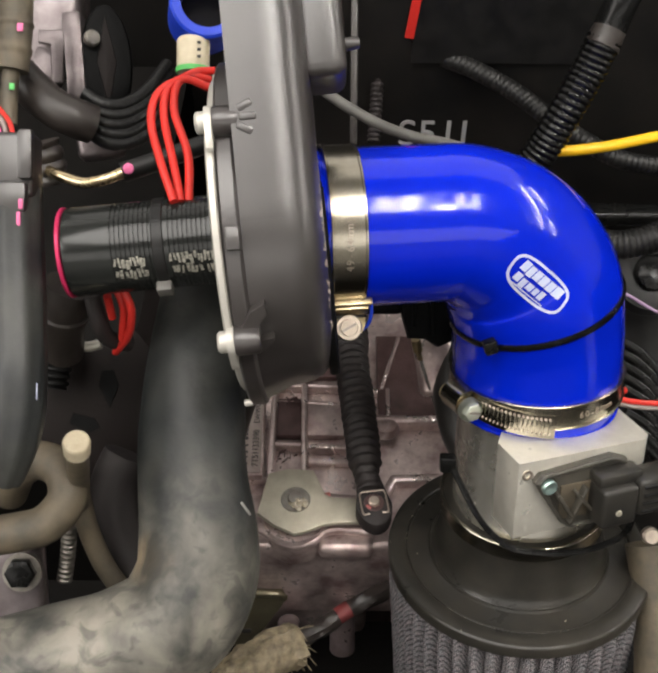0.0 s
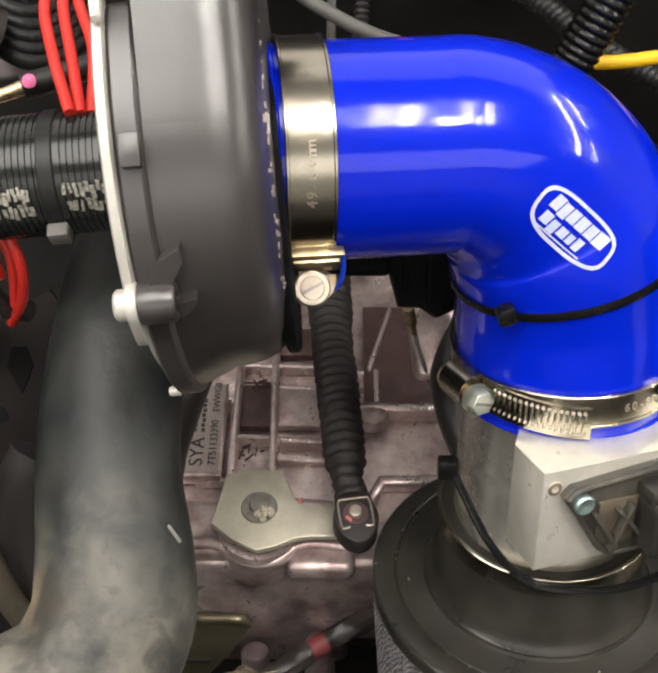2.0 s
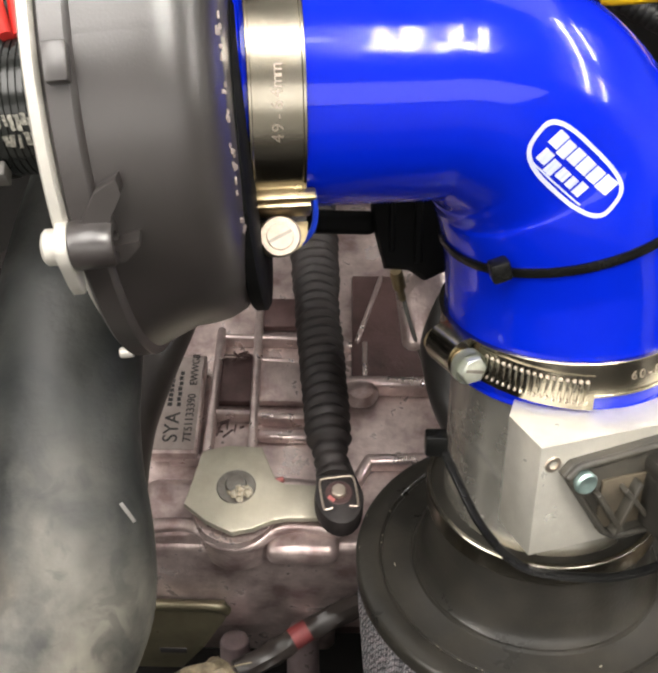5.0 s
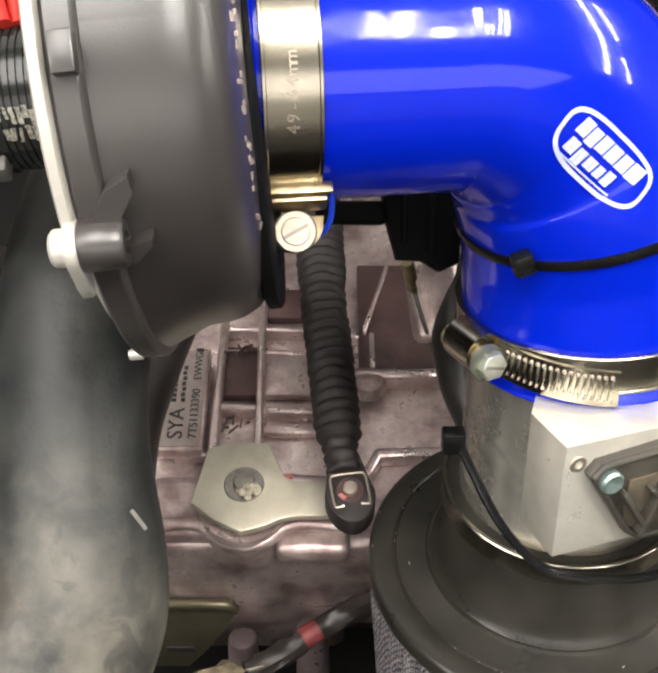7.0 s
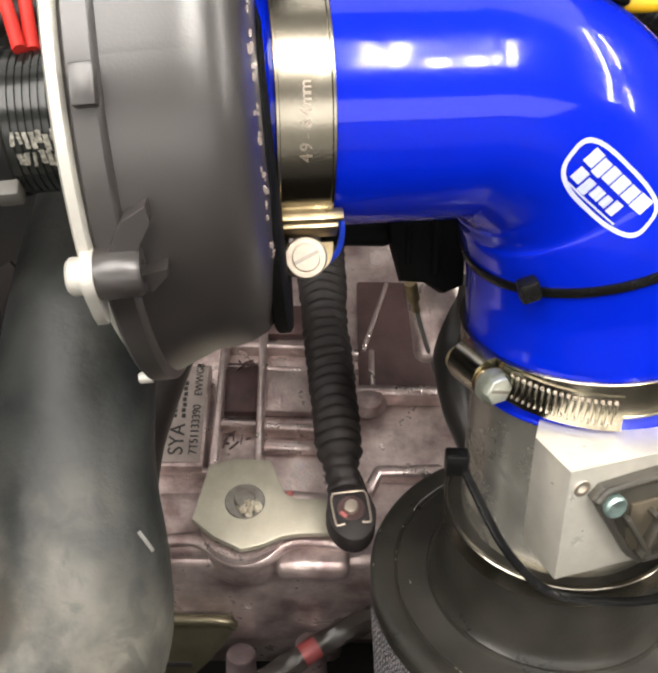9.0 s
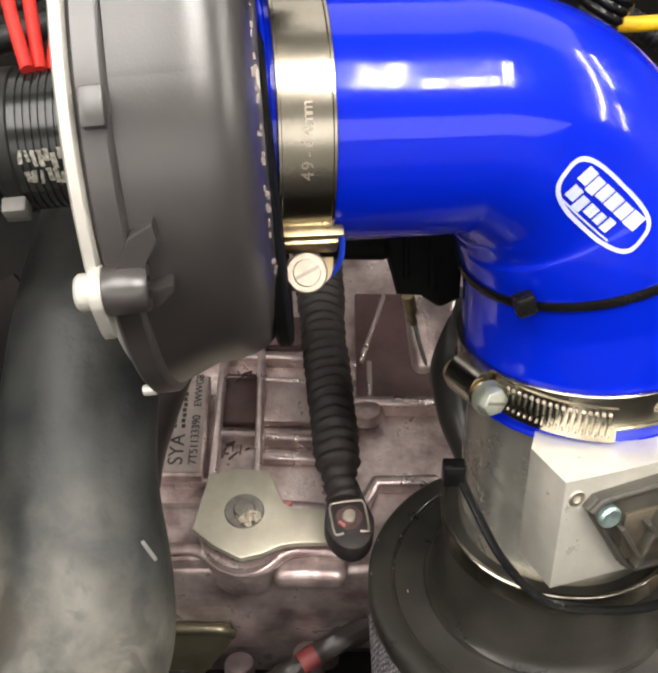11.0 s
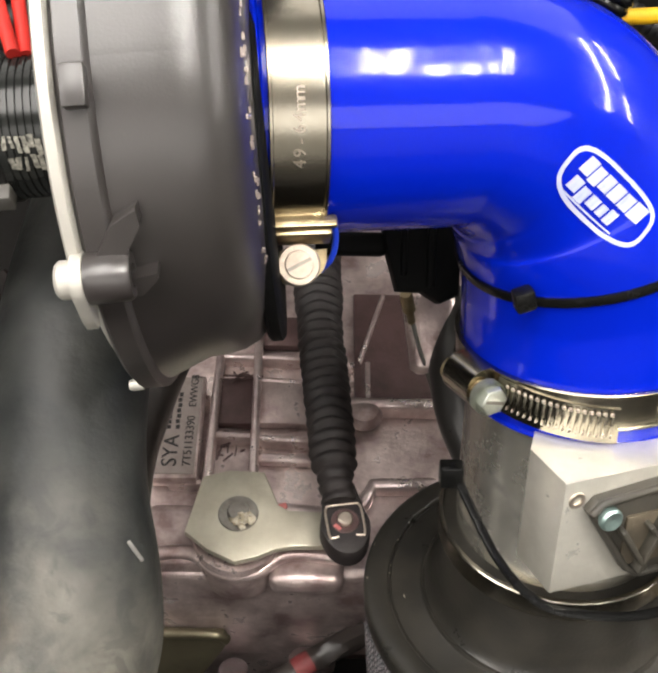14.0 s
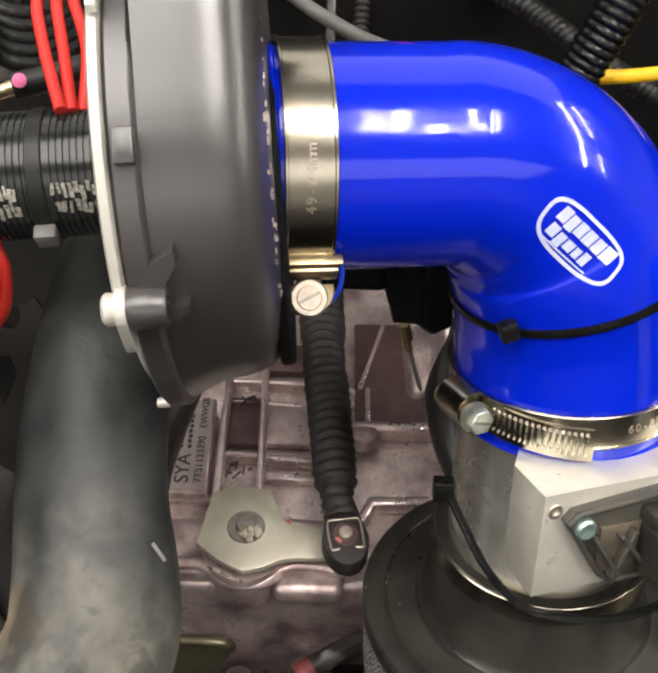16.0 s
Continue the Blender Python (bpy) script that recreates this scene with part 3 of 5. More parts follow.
# ---- worm-drive clamps ----
def worm_clamp(name, m, r, width, turn, screw_dir, label, long_box, stand=0.0055):
    """A slotted band about the local z of m, its screw housing at turn degrees."""
    c = thing(name, m.translation, label, "hose clamp", "hose clamps")
    part("band", ring_solid(r, r + 0.0011, -width / 2, width / 2, m, 96, 0.0003), M_STEEL, c, "stainless steel band")
    part("band_lip", ring_solid(r + 0.0009, r + 0.0017, -width / 2, -width / 2 + 0.001, m, 96, 0.0002), M_STEEL, c)
    part("band_lip", ring_solid(r + 0.0009, r + 0.0017, width / 2 - 0.001, width / 2, m, 96, 0.0002), M_STEEL, c)
    a = radians(turn)
    out = m.to_3x3() @ Vector((math.cos(a), math.sin(a), 0))
    tang = m.to_3x3() @ Vector((-math.sin(a), math.cos(a), 0)) * screw_dir
    base = m @ Vector(((r + stand) * math.cos(a), (r + stand) * math.sin(a), 0))
    h = basis(base, tang, out)
    arch = []
    for z in (-0.0065, 0.0065):
        arch.append([h @ Vector((-0.004 + 0.0085 * max(0.0, math.sin(math.pi * k / 12)) ** 0.7, width * 0.56 * math.cos(math.pi * k / 12), z)) for k in range(13)])
    part("screw_housing", skin(bmesh.new(), arch), M_BRASS if not long_box else M_STEEL, c, "yellowish pressed screw housing")
    part("saddle", rbox(h @ pose(-0.0035, 0, -0.004), 0.0016, width * 1.12, 0.004, 0.0005), M_BRASS if not long_box else M_STEEL, c)
    hd = [(0, 0.0062), (0.0030, 0.0062), (0.0034, 0.0085), (0.0050, 0.0088), (0.0054, 0.0094), (0.0054, 0.0124), (0.0050, 0.0129), (0.0036, 0.0129), (0.0034, 0.0136), (0, 0.0136)]
    if long_box:
        head = part("screw_head", join(lathe(hd[:6] + [(0.0054, 0.0100), (0, 0.0100)], h, 32), hexagon(h @ pose(0, 0, 0.0099), 0.0046, 0.0046, 0.0005)), M_ZINC, c, "pale zinc hex screw head")
    else:
        head = part("screw_head", lathe(hd, h, 32), M_SCREW, c, "slotted zinc screw head")
    part("slot", rbox(h @ pose(0, 0, 0.01365 if not long_box else 0.0146, 0, 0, 25 if not long_box else 70), 0.0009, 0.0066, 0.0004, 0), M_BOLT, head)
    part("worm", loom([h @ Vector((0, 0, -0.0085)), h @ Vector((0, 0, 0)), h @ Vector((0, 0, 0.0085))], 0.0040, 0.0016, 0.2), M_BRASS, c)
    return c, h


p0, t0 = RUN_A.lerp(RUN_B, 0.143), (RUN_B - RUN_A).normalized()
CL1 = basis(p0, t0, VIEWWARD)
clamp1, h1 = worm_clamp("hose_clamp", CL1, 0.0332, 0.0142, 90, -1, "stainless worm clamp with a slotted screw on the blue hose", False, 0.0085)
i2 = min(range(len(HOSE_LINE)), key=lambda i: (HOSE_LINE[i] - Vector((0.1116, 0.3152, 0.8714))).length)
p2, t2 = HOSE_LINE[i2], (HOSE_LINE[i2 + 2] - HOSE_LINE[i2 - 4]).normalized()
CL2 = basis(p2, t2, VIEWWARD)
clamp2, h2 = worm_clamp("hose_clamp", CL2, 0.0392, 0.0120, 64, -1, "stainless worm clamp at the lower end of the blue hose", True)
for deg, w in ((62, 0.0175), (69, 0.0150)):
    wing = basis(CL1 @ Vector((0.0358 * math.cos(radians(deg)), 0.0358 * math.sin(radians(deg)), 0.0008)), CL1.to_3x3() @ Vector((0, 0, 1)), CL1.to_3x3() @ Vector((math.cos(radians(deg)), math.sin(radians(deg)), 0)))
    part("wing", rbox(wing, 0.0034 if deg == 62 else 0.0050, 0.0016 if deg == 62 else 0.0060, w, 0.0006), M_BRASS, clamp1, "bent brass-coloured wing")


def stamp(words, m, r, deg, size, parent, spin):
    a = radians(deg)
    out = m.to_3x3() @ Vector((math.cos(a), math.sin(a), 0))
    along = m.to_3x3() @ Vector((-math.sin(a), math.cos(a), 0)) * spin
    lettering("stamped_text", words, size, basis(m @ Vector((r * math.cos(a), r * math.sin(a), 0)), out, along), M_SCREW, parent, 0.0001)


for k, ch in enumerate("49-64mm"):
    stamp(ch, CL1, 0.0344, 34 - 4.6 * k, 0.0042, clamp1, -1)
for k, ch in enumerate("60-80mm"):
    stamp(ch, CL2, 0.0404, -18 - 4.0 * k, 0.0042, clamp2, -1)
# rolled ends of the silicone squeezed out beside the screw
for side in (-1, 1):
    curl = [CL1 @ Vector((math.cos(radians(d)) * rr, math.sin(radians(d)) * rr, side * zz)) for d, rr, zz in ((62, 0.0352, 0.0088), (72, 0.0378, 0.0096), (80, 0.0410, 0.0088), (87, 0.0432, 0.0062))]
    part("squeezed_edge", tube(curl, 0.0008, 10), M_BLUE_DULL, clamp1, "pale blue edge of the squeezed silicone")
# slotted strip of the lower clamp
tail = []
for k in range(22):
    a = radians(54 - 2.6 * k)
    dz = 0.0036 * k / 21
    tail.append([CL2 @ Vector((rr * math.cos(a), rr * math.sin(a), zz + dz)) for rr, zz in ((0.0395, -0.0052), (0.0409, -0.0052), (0.0409, 0.0066), (0.0395, 0.0066))])
part("band_tail", skin(bmesh.new(), tail), M_STEEL, clamp2)
for k in range(17):
    a = radians(46 - 2.7 * k)
    dz = 0.0036 * (8 + 2.7 * k) / 57
    part("band_ridge", rbox(basis(CL2 @ Vector((0.0411 * math.cos(a), 0.0411 * math.sin(a), 0.0007 + dz)), CL2.to_3x3() @ Vector((0, 0.12, 1)), CL2.to_3x3() @ Vector((math.cos(a), math.sin(a), 0))),
                            0.0011, 0.0009, 0.0074, 0.0003), M_STEEL, clamp2)
    for zz in (-0.0034, 0.0040):
        part("band_bead", lathe([(0.0007, 0), (0.0006, 0.0003), (0.0003, 0.0005), (0, 0.0006)], basis(CL2 @ Vector((0.0412 * math.cos(a), 0.0412 * math.sin(a), zz + dz)), CL2.to_3x3() @ Vector((math.cos(a), math.sin(a), 0)), CL2.to_3x3() @ Vector((0, 0, 1))), 10), M_SCREW, clamp2)

# ---- cable tie round the elbow ----
def wall_from(c, d):
    """From c inside the hose along d to the hose wall."""
    lo, hi = 0.0, 0.07
    for _ in range(22):
        mid = (lo + hi) / 2
        p = c + d * mid
        i = min(range(len(HOSE_LINE)), key=lambda j: (HOSE_LINE[j] - p).length_squared)
        if (HOSE_LINE[i] - p).length < hose_r(min(max(i / (len(HOSE_LINE) - 1), 0.02), 0.98), 0, 0):
            lo = mid
        else:
            hi = mid
    return lo


tie = thing("cable_tie", (0.1072, 0.3139, 0.8970), "thin black nylon cable tie pulled round the blue hose", "cable tie", "cable ties")
TL, TR, TF = Vector((0.0661, 0.3245, 0.8990)), Vector((0.1421, 0.3332, 0.9192)), Vector((0.1005, 0.2939, 0.9167))
TN = (TR - TL).cross(TF - TL).normalized()
TC = Vector((0.1050, 0.3252, 0.9098))
TC -= TN * (TC - TL).dot(TN)
TM = basis(TC, TN, VIEWWARD)
rings = []
for k in range(72):
    a = 2 * math.pi * k / 72
    d = TM.to_3x3() @ Vector((math.cos(a), math.sin(a), 0))
    r = wall_from(TC, d)
    rings.append([TC + d * (r + h) + TN * w for h, w in ((-0.0004, -0.0014), (0.0009, -0.0014), (0.0012, 0), (0.0009, 0.0014), (-0.0004, 0.0014))])
part("strap", skin(bmesh.new(), rings + [rings[0]], True, False), M_BLACK_GLOSS, tie)
part("lock_head", rbox(basis((0.0828, 0.2925, 0.9150), TN, VIEWWARD), 0.0050, 0.0058, 0.0062, 0.0009), M_BLACK_GLOSS, tie)

# ---- sticker on the elbow ----


def on_hose(px, py):
    """A point of the badge's plane pressed straight on to the hose wall."""
    p = BADGE @ Vector((px, py, 0))
    lo, hi = -0.03, 0.03
    for _ in range(24):
        mid = (lo + hi) / 2
        q = p + VIEWWARD * mid
        i = min(range(len(HOSE_LINE)), key=lambda j: (HOSE_LINE[j] - q).length_squared)
        a, b = HOSE_LINE[max(i - 2, 0)], HOSE_LINE[min(i + 2, len(HOSE_LINE) - 1)]
        t = (b - a).normalized()
        off = q - a - t * (q - a).dot(t)
        if off.length < hose_r(min(max(i / (len(HOSE_LINE) - 1), 0.02), 0.98), 0, 0) + 0.0003:
            lo = mid
        else:
            hi = mid
    return p + VIEWWARD * lo


BADGE = basis((0.0988, 0.2970, 0.9471), VIEWWARD, Vector((0.1098, 0.2914, 0.9418)) - Vector((0.0878, 0.3025, 0.9524)))
W, H = 0.0140, 0.0068


def stadium(k, n, grow):
    a = 2 * math.pi * k / n
    c, s = math.cos(a), math.sin(a)
    q = 3.2
    return ((W + grow) * math.copysign(abs(c) ** (2 / q), c), (H + grow) * math.copysign(abs(s) ** (2 / q), s))


badge = part("badge", skin(bmesh.new(), [[on_hose(*stadium(k, 96, g)) for k in range(96)] for g in (-0.0005, 0.0006)], True, False), M_WHITE, hose, "white oval maker's badge outline")


def bar(x0, x1, y0, y1, lean=0.0):
    n = 7
    return skin(bmesh.new(), [[on_hose(0.94 * (x0 + (x1 - x0) * k / n + lean * y), 0.92 * y) for y in (y0, (y0 + y1) / 2, y1)] for k in range(n + 1)], False, False)


for x0, x1, y0, y1 in ((-0.0115, -0.0082, 0.0004, 0.0052), (-0.0078, -0.0048, -0.0002, 0.0048), (-0.0044, -0.0012, 0.0004, 0.0050), (-0.0008, 0.0028, 0.0004, 0.0050),
                       (0.0032, 0.0066, 0.0004, 0.0050), (0.0070, 0.0112, 0.0002, 0.0052)):
    part("print_bar", bar(x0, x1, y0, y1, 0.2), M_WHITE, badge)
for x0, x1, y0, y1 in ((-0.0105, -0.0072, -0.0046, -0.0008), (-0.0066, -0.0038, -0.0056, -0.0014), (-0.0032, 0.0000, -0.0046, -0.0014), (0.0006, 0.0030, -0.0046, -0.0014),
                       (0.0036, 0.0062, -0.0048, -0.0008), (-0.010, 0.0085, -0.0062, -0.0057)):
    part("print_bar", bar(x0, x1, y0, y1, 0.2), M_WHITE, badge)

# ---- air meter housing ----
MAFD = Vector((0.1134, 0.2883, 0.7925)) - Vector((0.1127, 0.3121, 0.8582))
MAF = basis((0.1127, 0.3121, 0.8582), MAFD, VIEWWARD)       # local z runs down towards the filter
meter = thing("air_meter", MAF.translation, "machined aluminium air flow meter body with a black sensor", "air meter")
part("tube", lathe([(0.030, -0.02), (0.0358, -0.02), (0.0358, 0.060), (0.0365, 0.061), (0.0365, 0.080), (0.030, 0.080)], MAF, 96), M_TUBE, meter)
FACE_R = Vector((0.0614, 0.0190, -0.0090))
# block with a flat face for the sensor
BL = MAF.copy()
BL.translation = MAF @ Vector((0, 0, -0.001))
fx = (BL.to_3x3().inverted() @ FACE_R)
fx.z = 0
fx.normalize()
fn = Vector((fx.y, -fx.x, 0))
if (BL.to_3x3() @ fn).dot(VIEWWARD) < 0:
    fn = -fn


def bl(a, b):
    v = fx * a + fn * b
    return (v.x, v.y)


outline = [bl(-0.0345, 0.050), bl(0.0285, 0.050), bl(0.0315, 0.047), bl(0.0315, 0.0), bl(0.0245, -0.006), bl(-0.028, -0.006), bl(-0.0255, 0.0185), bl(-0.0355, 0.0320)]
part("block", slab(outline, BL, 0.040, 0.0007), M_ALU, meter, "milled aluminium block with chamfered corners")
SEN = basis(BL @ Vector((*bl(-0.0040, 0.050), 0.0194)), BL.to_3x3() @ fn, BL.to_3x3() @ fx)   # z out of the face, x along it
if (SEN.to_3x3() @ Vector((0, 1, 0))).dot(MAFD) < 0:
    SEN = SEN @ Matrix.Diagonal((1, -1, -1, 1)) @ Matrix.Diagonal((1, 1, -1, 1))
sensor = part("sensor", slab([(-0.024, -0.010), (-0.021, -0.0135), (0.014, -0.0165), (0.022, -0.013), (0.026, 0.014), (0.022, 0.018), (-0.004, 0.018), (-0.009, 0.014)], SEN, 0.003, 0.0006), M_SENSOR, meter, "black plastic sensor flange")
SEN_RIM = [(-0.024, -0.010), (-0.021, -0.0135), (0.014, -0.0165), (0.022, -0.013), (0.026, 0.014), (0.022, 0.018), (-0.004, 0.018), (-0.009, 0.014), (-0.024, -0.010)]
part("rim", sweep(even([SEN @ Vector((x * 0.94, y * 0.93, 0.0034)) for x, y in SEN_RIM], 0.001), 0.0012, 10, False), M_SENSOR, sensor)
part("pocket", rbox(SEN @ pose(-0.003, 0.003, 0.0034), 0.016, 0.018, 0.0012, 0.0004), M_RUBBER_DIRTY, sensor, "dusty brown recess")
for gx, turn in ((-0.009, -32), (-0.003, 20), (0.001, -38)):
    part("web", rbox(SEN @ pose(gx, 0.004, 0.0052, 0, 0, turn), 0.0016, 0.019, 0.005, 0.0005), M_SENSOR, sensor)
body = part("sensor_body", rbox(SEN @ pose(0.0125, 0.003, 0.0090), 0.018, 0.020, 0.014, 0.0022, 3), M_PLUG, sensor)
part("body_step", rbox(SEN @ pose(0.014, -0.0090, 0.0070), 0.022, 0.006, 0.010, 0.0018, 2), M_PLUG, body)
part("pale_dot", lathe([(0, 0), (0.0015, 0), (0.0015, 0.0006), (0, 0.0008)], SEN @ pose(0.0115, 0.0050, 0.0159), 16), M_BRACKET, body, "small pale dot")
plug2 = part("plug", rbox(SEN @ pose(0.0315, 0.000, 0.0095), 0.021, 0.019, 0.0145, 0.003, 3), M_PLUG, sensor)
for k in range(4):
    part("grip_rib", rbox(SEN @ pose(0.0315, -0.0064 + 0.0042 * k, 0.0170), 0.018, 0.0014, 0.0014, 0.0004), M_BLACK, plug2)
part("plug_boot", loom([SEN @ Vector((0.046, -0.001, 0.0115)), SEN @ Vector((0.058, -0.001, 0.0115)), SEN @ Vector((0.072, -0.002, 0.010))], 0.0085, 0.004, 0.14, 24), M_BOOT, sensor)
for x, y in ((-0.0180, -0.0082), (0.018, 0.0155)):
    part("flange_screw", lathe([(0, 0.003), (0.0034, 0.003), (0.0036, 0.0058), (0.0030, 0.0066), (0.0012, 0.0062), (0, 0.0060)], SEN @ pose(x, y, 0), 20), M_TEAL, sensor, "greenish zinc screw")

part("spare_hole", ring_solid(0.0014, 0.0026, -0.0004, 0.0005, SEN @ pose(-0.0262, -0.0128, 0), 24, 0.0002), M_SCREW, meter, "small threaded hole with a bright rim")
part("side_bolt", lathe([(0, 0), (0.0040, 0), (0.0042, 0.001), (0.0042, 0.004), (0.0032, 0.005), (0, 0.005)], basis((0.1638, 0.2564, 0.8260), VIEWWARD, (1, 0, 0)), 20), M_SCREW, meter, "dull steel bolt head")

# ---- cone filter ----
FD = Vector((0.1151, 0.2931, 0.7850)) - Vector((0.1127, 0.3121, 0.8582))
FILT = basis((0.1136, 0.2821, 0.7736), FD, VIEWWARD)       # local z runs down the filter
filt = thing("air_filter", FILT.translation, "grey gauze cone air filter with a black moulded top flange", "air filter")
cap = [(0.034, -0.034), (0.0408, -0.034), (0.0408, -0.020), (0.0411, -0.012), (0.0420, -0.006), (0.0436, -0.0018), (0.0448, -0.0006), (0.0458, -0.0008), (0.0464, 0.0004), (0.0470, 0.0006), (0.0572, 0.0006),
       (0.0577, 0.0012), (0.0581, 0.0012), (0.0584, 0.0002), (0.0590, -0.0002), (0.0660, 0.0000), (0.0671, 0.0005), (0.0676, 0.0014), (0.0675, 0.0070), (0.0660, 0.0084), (0.0640, 0.0088), (0.034, 0.0088)]
part("top_flange", lathe(cap, FILT, 120), M_URETHANE, filt, "black moulded urethane flange")
part("neck_band", ring_solid(0.0400, 0.0416, -0.0375, -0.0290, FILT, 96), M_STEEL, filt, "polished steel neck band")
for k in range(40):
    a = 2 * math.pi * (k + 0.5) / 40
    part("rim_tick", rbox(FILT @ pose(0.0664 * math.cos(a), 0.0664 * math.sin(a), 0.0006, 0, -50, math.degrees(a)), 0.0003, 0.0040 if k % 3 else 0.0010, 0.0008, 0), M_URETHANE, filt)


random.seed(17)
for k in range(44):
    a, rr = random.uniform(0, 2 * math.pi), random.choice((0.0580, 0.0586, 0.0662, 0.0610, 0.0530))
    part("dust_speck", rbox(FILT @ pose(rr * math.cos(a), rr * math.sin(a), 0.0004 if rr != 0.0580 else 0.0010, 0, 0, math.degrees(a) + random.uniform(-20, 20)), random.uniform(0.0002, 0.0005), random.uniform(0.0003, 0.0012), 0.0007, 0), M_BRACKET, filt)


def pleat(a, r, s):
    return 0.0062 * (abs(math.sin(a * 23)) ** 0.8 - 0.85)


part("pleats", lathe([(0.0655, 0.0080), (0.0662, 0.02), (0.0640, 0.07), (0.0620, 0.125), (0.0, 0.125)], FILT, 736, True, wobble=lambda a, r, s: pleat(a, r, s) if r > 0.02 else 0), M_GAUZE, filt, "pleated grey gauze")
part("bottom_cap", lathe([(0, 0.124), (0.062, 0.124), (0.064, 0.128), (0.062, 0.14), (0, 0.14)], FILT, 64), M_URETHANE, filt)

# cable tie that hangs round the meter body
loop = thing("cable_tie", (0.0725, 0.2918, 0.8352), "long black cable tie looped round the meter body", "cable tie", "cable ties")
part("strap", tube([(0.0719, 0.2891, 0.8395), (0.0765, 0.2760, 0.8381), (0.0842, 0.2576, 0.8358), (0.0934, 0.2430, 0.8385), (0.1051, 0.2386, 0.8398), (0.1227, 0.2394, 0.8377), (0.1396, 0.2455, 0.8352), (0.1524, 0.2561, 0.8285), (0.1651, 0.2785, 0.8084)], 0.0011, 8, flat=1.5), M_BLACK_GLOSS, loop)
part("lock_head", rbox(basis((0.0711, 0.2858, 0.8405), MAFD, VIEWWARD), 0.006, 0.0075, 0.008, 0.0009), M_BLACK_GLOSS, loop)

# ---- large rubber duct ----
DUCT = [(-0.0380, 0.3716, 0.9041), (-0.0434, 0.3409, 0.8931), (-0.0467, 0.3079, 0.8812), (-0.0472, 0.2828, 0.8685), (-0.0454, 0.2609, 0.8562), (-0.0424, 0.2410, 0.8456), (-0.0430, 0.2252, 0.8363),
        (-0.0522, 0.2087, 0.8290), (-0.0711, 0.1984, 0.8276), (-0.0955, 0.1918, 0.8270), (-0.1211, 0.1846, 0.8258), (-0.1479, 0.1768, 0.8242)]
duct = thing("rubber_duct", DUCT[3], "dusty black rubber air duct with a swept bend and pale dirt", "duct")
dl = even(spline(DUCT, 12), 0.002)


def duct_r(u, at, a):
    w = 0.0008 * noise.noise((at * 30, math.cos(a) * 1.3, math.sin(a) * 1.3))
    bend = math.exp(-((u - 0.60) / 0.13) ** 2)
    return 0.0210 + 0.0030 * min(1, u * 3) + 0.0030 * bend + w


part("duct_wall", sweep(dl, duct_r, 56), M_DUCT, duct)
part("tape_nick", rbox(basis((-0.0199, 0.2393, 0.8707), VIEWWARD, Vector((-0.0167, 0.2351, 0.8674)) - Vector((-0.0222, 0.2403, 0.8724))), 0.0066, 0.0012, 0.0005, 0.0002), M_GREYCABLE, duct, "pale scuffed nick")

# ---- gearbox ----
GZ = 0.738
gear = thing("gearbox", (0.02, 0.38, GZ), "ribbed brownish cast aluminium gearbox housing with oily stains", "gearbox")
front = (-0.0038, 0.3048, 0.7380)[1]
part("top_deck", rbox(pose(0.03, (front + 0.545) / 2, GZ - 0.045), 0.26, 0.545 - front, 0.080, 0.005, 3), M_CAST, gear)


def rib(a, b, w=0.004, h=0.006, z=GZ - 0.0055, material=None):
    a, b = Vector((a[0], a[1], z)), Vector((b[0], b[1], z))
    d = b - a
    m = basis((a + b) / 2 + Vector((0, 0, h / 2)), UP, d)
    return part("rib", rbox(m, d.length + w * 0.6, w, h, min(w, h) * 0.40, 3), material or M_RIB, gear)


